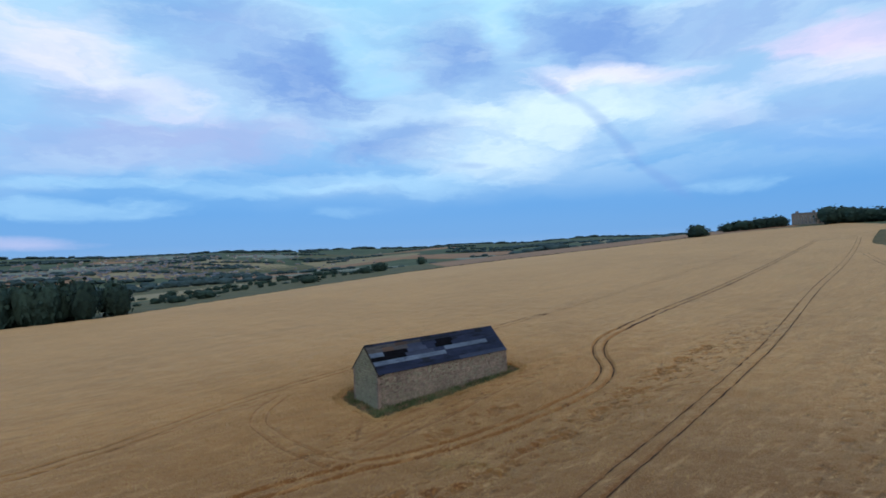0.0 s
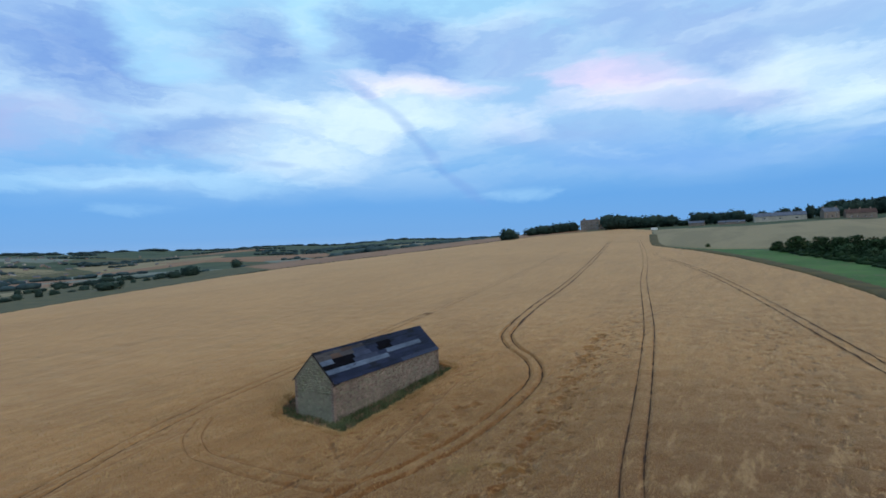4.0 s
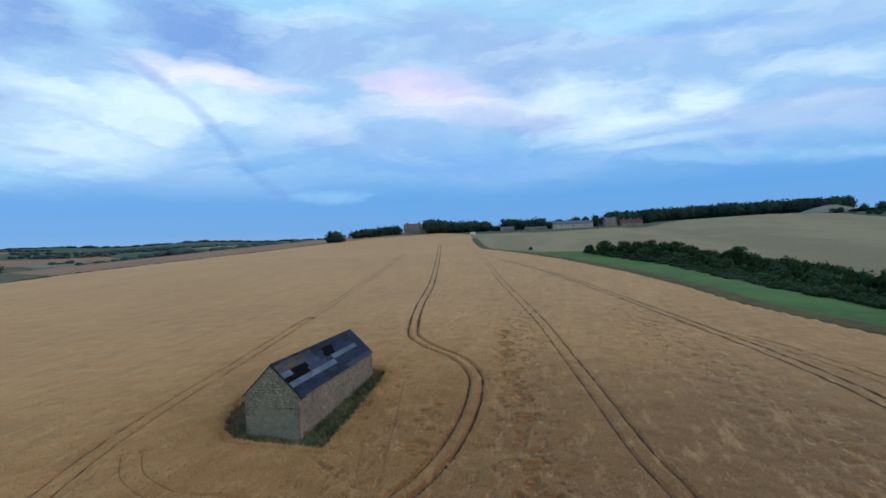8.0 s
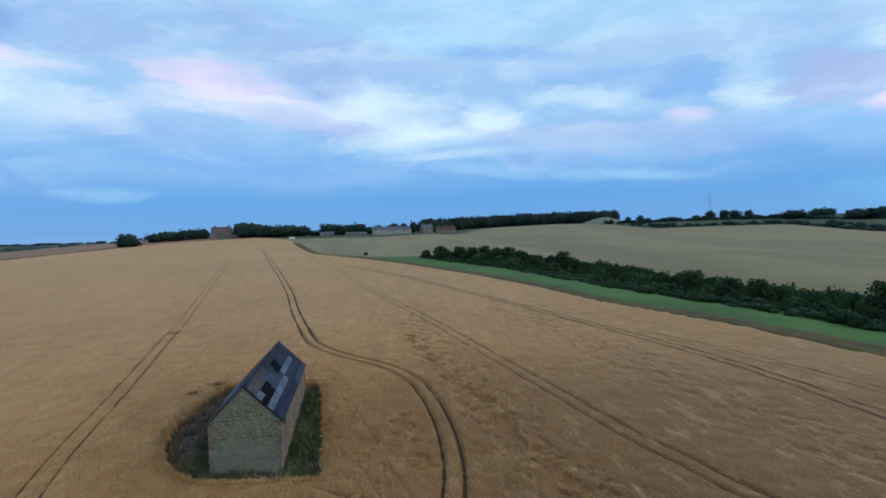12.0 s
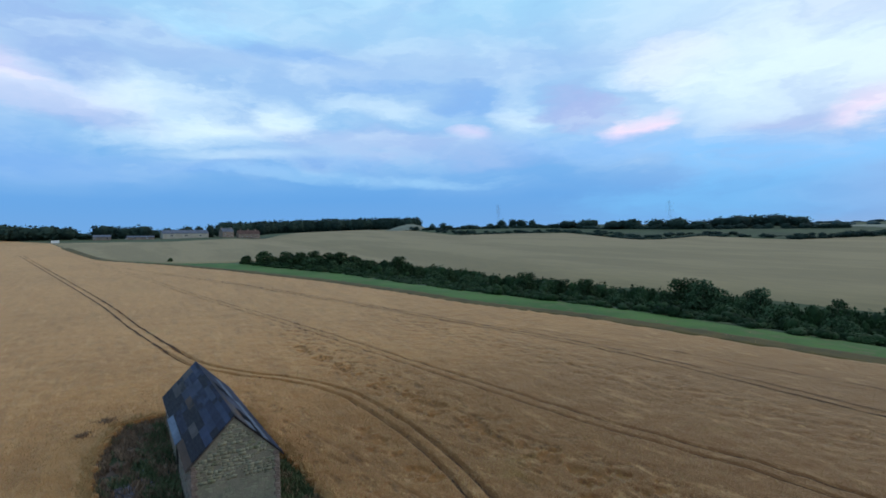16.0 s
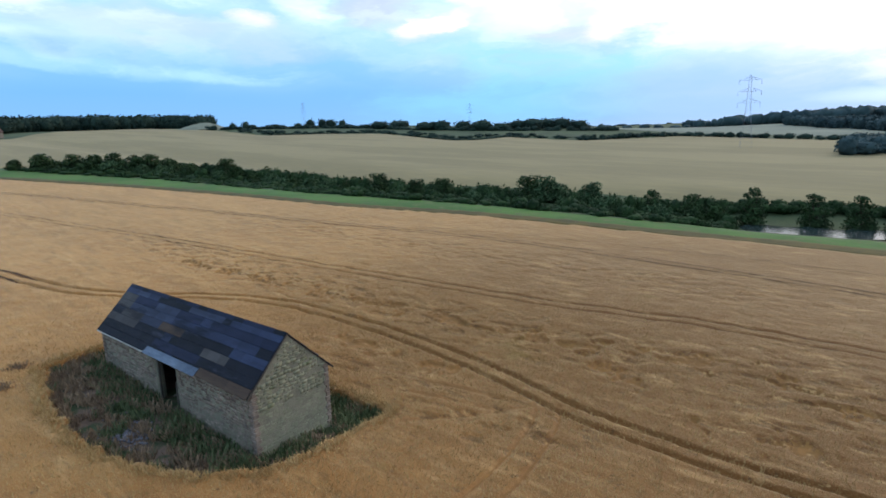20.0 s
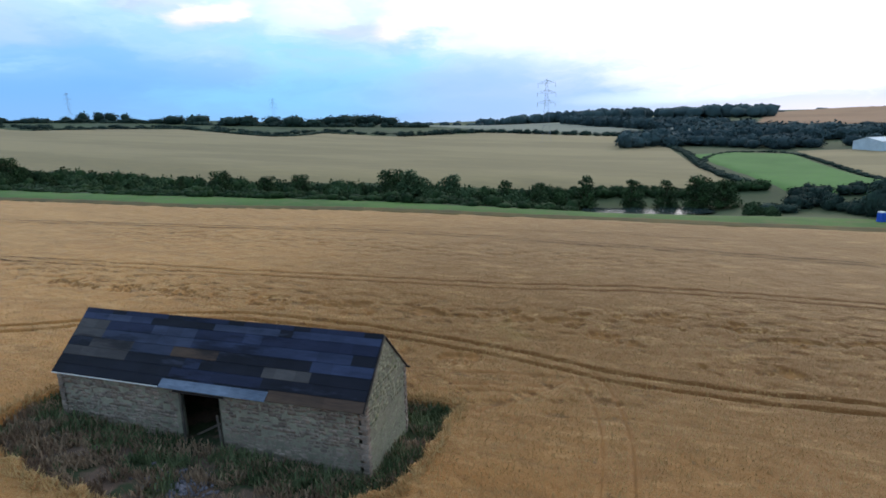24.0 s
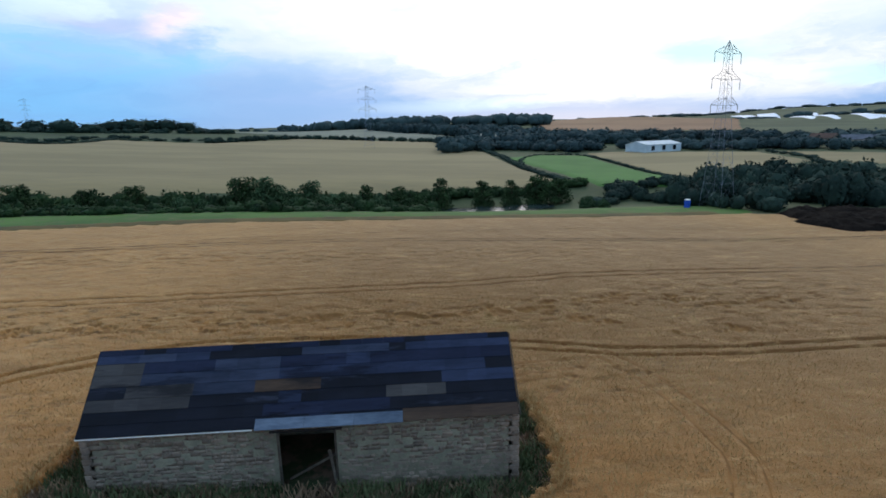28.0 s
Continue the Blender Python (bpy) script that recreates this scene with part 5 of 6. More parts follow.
def stream_trees():
    rng = random.Random(3)
    # kind, x, y, height over the ground in metres
    spots = [(0, 118.8, 108.2, 9.2), (0, 119.5, 91, 7.8), (2, 121, 95, 6.6), (0, 117.3, 77.4, 8.0), (3, 121, 70, 5.4), (4, 118, 66, 4.4), (3, 124, 84, 6.0), (3, 122, 101, 5.6), (0, 132, 53.9, 11.6), (1, 130, 47.5, 11.0), (1, 132.5, 44, 9.6),
             (1, 134.8, 34.8, 10.4), (4, 131, 28, 6.0), (2, 139.3, 18, 9.6), (2, 142.5, 8.5, 9.2), (3, 145, 2, 6.6), (2, 150.5, -6, 10.8), (2, 152.8, -20.4, 9.8), (2, 153.5, -30.4, 9.8), (0, 154, -39.5, 10.4), (0, 152, -46.5, 8.4), (4, 133, -50, 3.4), (4, 127, -53, 2.4),
             (3, 52, 262, 3.6), (3, 60, 253, 5.6), (0, 68, 242, 6.2), (3, 73, 235, 5.8), (0, 79, 229, 7.0), (3, 84, 220, 6.2), (0, 88, 214, 7.2), (3, 92, 206, 5.8), (3, 96, 197, 4.6), (0, 104.5, 183.5, 7.2), (3, 107, 180, 5.6),
             (3, 108, 170, 4.6), (4, 110, 160, 4.8), (3, 112, 149, 5.6), (4, 113, 138, 5.2), (4, 112, 128, 5.4), (2, 113, 119, 6.6), (4, 122, 62, 4.2), (4, 122, 36, 4.4), (3, 126, 24, 5.0), (4, 130, 14, 5.2), (3, 134, 6, 5.0)]
    size = (9.0, 9.0, 9.0, 5.0, 4.0)
    front = smooth_line([(66, 238), (88, 190), (100, 145), (108, 104), (114, 74), (120, 40), (122, 10)], 7.0)
    for n, (x, y) in enumerate(front):
        if 52 < y < 66:
            continue
        kind = rng.choice((0, 1, 3, 4, 4, 2))
        spots.append((kind, x + rng.uniform(0, 12), y + rng.uniform(-3, 3), rng.uniform(2.4, 4.4)))
    for kind, x, y, tall in spots:
        plant(PROTOS[kind], x, y, rng.uniform(0, 360), (1.3 if y > 182 else 1.08) * tall / size[kind], 0.1, 1.4 if y > 180 else 1.15)


stream_trees()


def lump_template(seed, leaves=220):
    """A small far tree: a lumpy ball with loose leaf clumps, one metre in radius."""
    bm = bmesh.new()
    bmesh.ops.create_icosphere(bm, subdivisions=2, radius=0.8)
    for v in bm.verts:
        v.co *= 0.96 + 0.42 * noise.noise(v.co * 2.6 + Vector((seed * 3.1, 0, 0))) + 0.2 * noise.noise(v.co * 6.0 + Vector((0, seed * 2.3, 0)))
        v.co.z *= 0.95
    verts = np.array([v.co[:] for v in bm.verts])
    faces = np.array([[v.index for v in f.verts] for f in bm.faces])
    bm.free()
    if not leaves:
        return verts, faces
    lv, lf = leaf_cloud([(0, 0, 0)], [1.0], leaves, 0.30, seed, 0.75)
    tris = np.concatenate([lf[:, [0, 1, 2]], lf[:, [0, 2, 3]]])
    return np.concatenate([verts, lv]), np.concatenate([faces, tris + len(verts)])


LUMPS, FAR_LUMPS = [lump_template(n) for n in range(5)], [lump_template(n, 0) for n in range(5)]


def far_trees(name, spots, m, label, category="woodland", kind="stuff"):
    """Trees too far to count, as one mesh. Spots: x, y, height, width."""
    rng = np.random.RandomState(len(spots))
    vs, fs, n = [], [], 0
    for i, (x, y, tall, wide) in enumerate(spots):
        v, f = (FAR_LUMPS if math.hypot(x, y) > 850 else LUMPS)[i % 5]
        t = rng.uniform(0, 6.28)
        turn = np.array([[math.cos(t), -math.sin(t), 0], [math.sin(t), math.cos(t), 0], [0, 0, 1]])
        z = float(ground_z(x, y))
        vs.append((v @ turn.T) * np.array([wide * 0.62, wide * 0.62, tall * 0.56]) + np.array([x, y, z + tall * 0.41]))
        fs.append(f + n)
        n += len(v)
    return tagged(new(name, mesh_of(name, np.concatenate(vs), np.concatenate(fs), m)), label, category, kind=kind)


def belt(points, gap, depth, tall, wide, seed, wobble=0.3):
    """Spots for a belt of trees along a line."""
    rng = np.random.RandomState(seed)
    line = smooth_line(points, gap)
    out = []
    for x, y in line:
        for _ in range(max(1, int(depth / gap))):
            out.append((x + rng.uniform(-depth / 2, depth / 2), y + rng.uniform(-depth / 2, depth / 2), tall * rng.uniform(1 - wobble, 1 + wobble), wide * rng.uniform(0.7, 1.3)))
    return out


def bearing(station, a, d):
    """The place d metres from a station at the azimuth a."""
    return (station[0] + d * math.sin(radians(a)), station[1] + d * math.cos(radians(a)))


SOUTH, WEST, SOUTH_EAST = (-7.2, -44.0), (-30.9, 5.6), (64.4, -37.8)
def deepened(spots):
    """Trees in the stream's cut, so much taller that they top the same line."""
    return [(x, y, tall + float(stream_dip(x, y)), wide) for x, y, tall, wide in spots]


far_trees("stream_hedge", deepened(belt([(158, 6), (148, 16), (145, 40), (142, 80), (134, 112), (122, 160), (112, 192), (92, 225), (70, 262)], 2.2, 3.0, 3.4, 4.2, 1)) + belt([(175, -62), (173, -40), (169, -18), (163, 2), (156, 16)], 1.6, 4.0, 3.2, 3.6, 71, 0.25), THICKET, "dark overgrown hedge along the stream", "hedge")
THICKET_FRONT = [(52, 256), (59, 236), (75, 196), (84, 152), (90, 112), (96, 84), (102, 62), (105, 44), (107, 22), (111, 6), (122, -1)]
THICKET_BACK = [(140, -4), (152, 2), (152, 30), (148, 78), (136, 112), (123, 160), (112, 194), (93, 226), (66, 262)]


def thicket_spots(seed, count):
    """Spots for scrub that fills the ground between the margin and the back hedge, lower in front."""
    rng = np.random.RandomState(seed)
    ring = [tuple(q) for q in smooth_line(THICKET_FRONT, 4.0)] + THICKET_BACK
    x, y = rng.uniform(48, 148, count), rng.uniform(-62, 262, count)
    front = line_distance(x, y, THICKET_FRONT)
    glade = np.exp(-(((x - 114) / 9) ** 2 + ((y - 61) / 6) ** 2))
    ok = inside(x, y, ring) & (glade < 0.5)
    tall = (1.7 + 0.9 * step(0.0, 14.0, front)) * (1 + 0.45 * fbm(x, y, 44, 16.0, 3)) * (1.0 - 0.4 * step(100, 125, y) * step(186, 176, y)) * rng.uniform(0.7, 1.35, count) * np.where(rng.uniform(0, 1, count) < 0.07, 1.6, 1.0)
    return [(a, b, c, d) for a, b, c, d in zip(x[ok], y[ok], tall[ok], (rng.uniform(2.0, 4.2, count))[ok])]


field_patch("thicket_floor", [tuple(q) for q in smooth_line(THICKET_FRONT, 6.0)] + THICKET_BACK, SCRUB, "rank undergrowth below the thicket", "scrub", 0.25, 2.2)
far_trees("thicket", thicket_spots(31, 5000), THICKET, "dense dark thorn and willow scrub along the stream", "thicket")
far_trees("pylon_copse", belt([(122, -76), (150, -104), (160, -150), (120, -150), (105, -112), (130, -118)], 3.2, 14.0, 8.2, 5.6, 2, 0.35), WOODLAND, "dense dark scrub and trees round the pylon")
far_trees("bank_scrub", belt([(330, 548), (330, 450), (372, 424), (402, 372), (362, 252), (412, 238), (404, 166), (470, 116)], 9.0, 30.0, 2.6, 5.5, 61, 0.6), WOODLAND, "rough bushes on the bank above the barley", "scrub")
far_trees("copse_edge", belt([(104, -79), (116, -80), (128, -79), (140, -76), (152, -70), (164, -70)], 1.8, 5.0, 3.6, 3.2, 62, 0.4) + belt([(98, -84), (106, -90), (120, -90), (136, -92)], 2.2, 5.0, 5.6, 4.4, 63, 0.35), WOODLAND, "bushes along the front of the copse", "scrub")
far_trees("pond_scrub", belt([(136, -56), (150, -66), (168, -92), (150, -92)], 3.5, 6.0, 4.0, 5.0, 3), WOODLAND, "scrub bushes beyond the pond", "scrub")
far_trees("west_wood", belt([(-222, -14), (-226, -44), (-228, -120), (-240, -190)], 4.5, 30.0, 18.0, 9.0, 4, 0.12) + belt([(-270, -28), (-280, -66), (-290, -160)], 7.0, 30.0, 18.5, 11.0, 5, 0.12), WOODLAND, "dense dark wood below the wheat field")
far_trees("mansion_trees", [(-215, 616, 13, 20), (-198, 621, 14, 28), (-186, 627, 15, 20), (-176, 632, 15, 18), (-168, 634, 15, 16), (-122, 640, 23, 24), (-112, 646, 20, 22), (-105, 643, 18, 22), (-96, 645, 17, 22), (-89, 646, 17, 22), (-80, 648, 16, 22), (-71, 648, 17, 22), (-62, 650, 15, 20), (-53, 650, 15, 20), (-39, 651, 8, 18), (-22, 652, 18, 18), (-13, 655, 16, 18), (-3, 653, 15, 18), (8, 656, 15, 18), (17, 653, 17, 20), (30, 668, 11, 14), (44, 668, 13, 12), (56, 672, 11, 16), (100, 672, 13, 16), (112, 680, 14, 16), (65, 668, 15, 12), (76, 656, 15, 9), (87, 649, 17, 9)], WOODLAND, "dark parkland trees round the country house")
far_trees("ridge_wood", belt([bearing(SOUTH, 9.6, 780), bearing(SOUTH, 12, 800), bearing(SOUTH, 14, 830), bearing(SOUTH, 17, 850), bearing(SOUTH, 20.5, 850), bearing(SOUTH, 24, 860), bearing(SOUTH, 27.5, 870)], 6.0, 26.0, 20.0, 17.0, 6, 0.1), WOODLAND, "long dark wood along the skyline")
far_trees("ridge_hedge", belt([bearing(SOUTH, 27.5, 720), bearing(SOUTH, 33, 700), bearing(SOUTH, 40, 690), bearing(SOUTH, 47, 640), bearing(SOUTH, 54, 600), bearing(SOUTH, 62, 590), bearing(SOUTH, 68, 590)], 6.0, 12.0, 4.4, 8.0, 7, 0.6), WOODLAND, "straggling hedge on the skyline", "hedge")
far_trees("skyline_trees", [(*bearing(SOUTH, a, d), 0.8 * t, 0.85 * w) for a, d, t, w in ((29.9, 700, 13, 8), (31.0, 700, 14, 9), (33.8, 720, 8, 12), (36.0, 720, 9, 10), (37.2, 720, 16, 12), (38.4, 720, 17, 12), (39.3, 720, 15, 14), (40.4, 720, 14, 10), (44.0, 660, 14, 24), (46.0, 660, 15, 26), (48.6, 620, 15, 24), (50.2, 620, 16, 22), (52.5, 620, 15, 22), (54.4, 600, 17, 24), (56.3, 600, 13, 20), (58.0, 620, 16, 26), (59.6, 620, 18, 28), (61.0, 640, 17, 26), (62.6, 640, 18, 24), (64.2, 650, 15, 26))], WOODLAND, "broad-crowned trees on the skyline", "trees")
far_trees("field_hedge", belt([(388, 150), (472, 100), (455, -22)], 3.4, 6.0, 4.0, 5.5, 64, 0.35) + belt([(455, -22), (332, -50), (226, -52), (182, -60)], 1.6, 2.0, 1.6, 3.6, 8) + belt([(310, 440), (352, 414), (390, 362), (345, 240), (400, 226)], 3.2, 4.0, 1.8, 5.5, 9), WOODLAND, "low dark hedge round the barley", "hedge")
far_trees("pasture_hedge", belt([(226, -50), (276, -60), (305, -77), (292, -102), (205, -101), (176, -106)], 2.4, 1.5, 1.1, 2.6, 10) + belt([(290, -214), (250, -208), (228, -199), (206, -190)], 4.0, 3.0, 1.8, 4.0, 11), WOODLAND, "trimmed hedge round the green pasture", "hedge")
def clear_of(spots, x, y, r):
    """Leaves out the spots that stand in front of a building."""
    return [q for q in spots if math.hypot(q[0] - x, q[1] - y) > r]


far_trees("valley_wood", clear_of(belt([(450, -34), (372, -72), (338, -105), (348, -132)], 7.0, 28.0, 7.0, 9.0, 65, 0.3), 394, -56, 17) + belt([(490, -60), (430, -110), (410, -160)], 9.0, 54.0, 10.5, 13.0, 66, 0.3) + belt([(348, -168), (322, -200), (306, -235), (286, -284)], 7.0, 26.0, 7.0, 9.0, 67, 0.3) + belt([bearing(WEST, 96.5, 380), bearing(WEST, 100, 420), bearing(WEST, 104, 440), bearing(WEST, 107, 430)], 8.0, 40.0, 10.0, 12.0, 12) + belt([bearing(WEST, 107.5, 470), bearing(WEST, 113, 520), bearing(WEST, 120, 520), bearing(WEST, 127, 500), bearing(WEST, 136, 480)], 9.0, 40.0, 8.0, 12.0, 13), WOODLAND_HAZED, "mixed wood in the eastern valley")
far_trees("hill_wood", belt([bearing(WEST, 80, 1150), bearing(WEST, 86, 1050), bearing(WEST, 93, 1000), bearing(WEST, 100, 1000), bearing(WEST, 103, 980)], 16.0, 90.0, 22.0, 24.0, 14, 0.15) + belt([bearing(WEST, 88.5, 820), bearing(WEST, 93, 740), bearing(WEST, 97, 640), bearing(WEST, 101, 560)], 9.0, 70.0, 12.0, 14.0, 24, 0.3), WOODLAND_HAZED, "dark wooded hill in the east")
far_trees("east_hedges", belt([bearing(WEST, 62, 900), bearing(WEST, 70, 980), bearing(WEST, 78, 1050)], 26.0, 14.0, 12.0, 18.0, 15, 0.3) + belt([bearing(WEST, 103, 1300), bearing(WEST, 112, 1400), bearing(WEST, 125, 1500), bearing(WEST, 140, 1500)], 30.0, 60.0, 12.0, 30.0, 16, 0.4), WOODLAND_HAZED, "distant hedges and copses", "hedges")
far_trees("wheat_hedge", belt([(-322, 232), (-332, 291), (-312, 351), (-277, 412), (-247, 472), (-220, 532)], 4.0, 2.0, 1.1, 3.6, 51, 0.3), WOODLAND, "thin dark hedge along the edge of the wheat", "hedge")
far_trees("valley_hedges", belt([(-300, 22), (-400, 130), (-470, 240), (-540, 360)], 13.0, 10.0, 4.2, 5.5, 17, 0.5) + belt([(-420, 20), (-560, 200), (-640, 330)], 14.0, 10.0, 5.0, 7.0, 18, 0.5) + belt([(-640, 250), (-800, 480), (-1000, 620)], 16.0, 16.0, 8.0, 14.0, 19, 0.5), WOODLAND, "broken hedgerows in the western valley", "hedgerows")


def far_valley():
    """Hedges, copses and fields of the wide western valley and the far skyline."""
    rng = np.random.RandomState(77)
    spots = []
    for _ in range(70):
        a, d = rng.uniform(-97, -30), rng.uniform(900, 3600)
        x, y = bearing(SOUTH_EAST, a, d)
        t, length = rng.uniform(-0.5, 0.5) + radians(a + 90), rng.uniform(80, 380)
        n = int(length / 22)
        for k in range(n):
            s = (k - n / 2) * 22
            spots.append((x + s * math.sin(t) + rng.uniform(-8, 8), y + s * math.cos(t) + rng.uniform(-8, 8), rng.uniform(8, 16), rng.uniform(20, 36)))
    far_trees("valley_copses", spots, WOODLAND_HAZED, "dark hedges and copses across the far valley", "woodland")
    sky_line = []
    for a in np.arange(-100, 140, 0.22):
        d = rng.uniform(3900, 4300)
        if rng.random() < 0.75:
            sky_line.append((d * math.sin(radians(a)), d * math.cos(radians(a)), rng.uniform(8, 22), rng.uniform(40, 80)))
    far_trees("horizon_woods", sky_line, WOODLAND_HAZED, "woods on the horizon, tinted blue-grey for haze", "woodland")
    for n in range(46):
        a, d = rng.uniform(-96, -30), rng.uniform(950, 3300)
        x, y = bearing(SOUTH_EAST, a, d)
        w, l, t = rng.uniform(70, 150), rng.uniform(120, 300), rng.uniform(0, 3.1)
        c, s = math.cos(t), math.sin(t)
        poly = [(x + u * c - v * s, y + u * s + v * c) for u, v in ((-l, -w), (l * 0.9, -w * 1.1), (l, w), (-l * 1.1, w * 0.9))]
        m, label = ((FALLOW, "distant grey-green field"), (STUBBLE, "distant stubble field"), (BARLEY, "distant pale field"), (BANK, "distant olive pasture"))[n % 4]
        field_patch("far_field", poly, m, label, "field", 0.8, max(l, w) / 9)


far_valley()
far_trees("field_trees", [(-560, 427, 15, 12), (-462, 294, 13, 16), (-452, 270, 9, 14), (-360, 160, 8, 16), (-300, 60, 7, 14), (-286, 40, 6, 10)], WOODLAND, "single trees along the pasture", "trees")
far_trees("field_oak", [(-213, 536, 17, 15), (-208, 537, 13, 12), (-218, 538, 14, 12), (-212, 534, 9, 17)], WOODLAND, "round dense oak at the top of the wheat", "tree", "")
plant(PROTOS[3], 18, 300, 30, 0.5)




def spoil_mound():
    """A bare grey mound on the skyline."""
    cx, cy = bearing(SOUTH, 27.6, 735)
    bm = bmesh.new()
    rings = []
    for s, z in ((1.0, -1.0), (0.75, 2.2), (0.45, 5.2), (0.15, 7.6)):
        rings.append([bm.verts.new((cx + 34 * s * math.cos(t) * (1 + 0.1 * math.sin(3 * t)), cy + 24 * s * math.sin(t), float(ground_z(cx, cy)) + z + 0.5 * math.sin(5 * t + z))) for t in [n * math.pi / 12 for n in range(24)]])
    for a, b in zip(rings, rings[1:]):
        for n in range(24):
            bm.faces.new((a[n], a[(n + 1) % 24], b[(n + 1) % 24], b[n]))
    bm.faces.new(rings[-1])
    me = bpy.data.meshes.new("spoil_mound")
    bm.to_mesh(me)
    bm.free()
    me.materials.append(FALLOW)
    tagged(new("spoil_mound", me), "bare grey mound on the skyline by the wood", "mound")


spoil_mound()


# ---- buildings ----
def house(kind, x, y, turn, length, depth, eaves, ridge, wall, roof, label, windows=(), chimneys=(), door=None, category="house"):
    """A gabled building: walls, roof slabs, windows with frame and pane, chimneys. windows: along, up, wide, high."""
    base = tagged(new(kind), label, category)
    base.matrix_world = at_ground(x, y, turn)
    l, d = length / 2, depth / 2
    bm = bmesh.new()
    ring = [(-d, -1.5), (d, -1.5), (d, eaves), (0, ridge), (-d, eaves)]
    a, b = [[bm.verts.new((s, u, z)) for u, z in ring] for s in (-l, l)]
    bm.faces.new(a), bm.faces.new(b[::-1])
    for n in range(5):
        bm.faces.new((a[n], b[n], b[(n + 1) % 5], a[(n + 1) % 5]))
    bmesh.ops.recalc_face_normals(bm, faces=bm.faces)
    part("wall", bm, wall, base)
    slope, tilt = math.hypot(d, ridge - eaves) + 0.4, math.degrees(math.atan2(ridge - eaves, d))
    for side in (-1, 1):
        slab = part("roof", soft_box(-l - 0.3, l + 0.3, 0, slope, 0.0, 0.18, 0.03), roof, base)
        slab.matrix_basis = pose(0, 0, ridge, 0, 0, 0) @ (pose(0, 0, 0, -tilt, 0, 0) if side > 0 else pose(0, 0, 0, 0, 0, 180) @ pose(0, 0, 0, -tilt, 0, 0))
    for side in (-1, 1):
        for along, up, wide, high in windows:
            w = part("window", soft_box(along - wide / 2 - 0.1, along + wide / 2 + 0.1, side * d - 0.06, side * d + 0.06, up - 0.1, up + high + 0.1, 0.01), WHITE_PAINT, base)
            part("pane", soft_box(along - wide / 2, along + wide / 2, side * d - 0.08, side * d + 0.08, up, up + high, 0), GLASS, w)
    for along in chimneys:
        part("chimney", soft_box(along - 0.6, along + 0.6, -0.5, 0.5, ridge - 1.0, ridge + 1.6, 0.05), wall, base)
    if door:
        part("door", soft_box(door - 1.6, door + 1.6, -d - 0.07, -d + 0.07, -0.2, 3.2, 0.02), DARK_TIMBER, base)
    return base


def mansion():
    base = tagged(new("country_house"), "square honey-stone country house with rows of windows", "mansion")
    base.matrix_world = at_ground(-153, 668, 8)
    part("wall", soft_box(-12, 12, -9, 9, -2, 12.5, 0.1), MANSION_STONE, base)
    part("cornice", soft_box(-12.5, 12.5, -9.5, 9.5, 11.6, 12.2, 0.1), MANSION_STONE, base)
    part("roof", soft_box(-11, 11, -8, 8, 12.5, 13.4, 0.3), ROOF_GREY, base)
    for x in (-8, 8):
        part("chimney", soft_box(x - 1.4, x + 1.4, -1, 1, 13.0, 15.6, 0.08), MANSION_STONE, base)
    for x in (-9, -5.5, -1.8, 1.8, 5.5, 9):
        for z, h in ((0.8, 2.6), (5.0, 2.4), (8.8, 1.6)):
            w = part("window", soft_box(x - 0.8, x + 0.8, -9.06, -8.9, z, z + h, 0.02), WHITE_PAINT, base)
            part("pane", soft_box(x - 0.65, x + 0.65, -9.09, -8.92, z + 0.15, z + h - 0.15, 0), GLASS, w)
    house("service_wing", -135, 674, 8, 14, 10, 6, 9, MANSION_STONE, ROOF_GREY, "lower stone wing of the country house", [(-4, 1, 1, 1.6), (0, 1, 1, 1.6), (4, 1, 1, 1.6)])


mansion()
house("farm_barn", *bearing(SOUTH, -1.2, 672), 0, 16, 8, 3.2, 5.4, MANSION_STONE, ROOF_GREY, "stone farm building with grey roof", [(-6, 1, 1.2, 1.2), (5, 1, 1.2, 1.2)])
house("farm_shed", *bearing(SOUTH, 1.8, 672), 4, 26, 8, 2.4, 4.0, MANSION_STONE, ROOF_GREY, "long low farm shed with grey roof", [(-14, 1, 2, 1), (-6, 1, 2, 1), (6, 1, 2, 1)])
house("cattle_shed", *bearing(SOUTH, 5.5, 690), 6, 48, 16, 5.0, 9.0, RENDERED, ROOF_GREY, "long pale cattle shed with grey sheet roof", [(-15, 2, 3, 1), (0, 2, 3, 1), (15, 2, 3, 1)])
house("farmhouse", *bearing(SOUTH, 9.2, 690), 20, 14, 9, 6.5, 10.5, MANSION_STONE, ROOF_GREY, "stone farmhouse with grey slate roof", [(-4, 1, 1, 1.4), (0, 1, 1, 1.4), (4, 1, 1, 1.4), (-4, 4, 1, 1.3), (4, 4, 1, 1.3)], (-6, 6))
house("cottage", *bearing(SOUTH, 11.2, 700), 10, 26, 9, 5.5, 9.5, MANSION_STONE, ROOF_RED, "row of stone cottages with tiled roofs", [(-8, 1, 1, 1.3), (-3, 1, 1, 1.3), (3, 1, 1, 1.3), (8, 1, 1, 1.3)], (-9, 0, 9))
house("warehouse", 312, -153, -64, 33, 16, 4.6, 6.6, CLADDING, CLADDING, "white-clad farm warehouse with shallow roof", [(-10, 1, 3, 3), (0, 1, 3, 3), (10, 1, 3, 3)], category="warehouse")
house("valley_house", 408, -52, 30, 11, 7, 5.0, 8.0, RENDERED, ROOF_GREY, "pale house among the valley trees", [(-4, 1, 1, 1.3), (4, 1, 1, 1.3), (-4, 3.6, 1, 1.2), (4, 3.6, 1, 1.2)], (-5,))
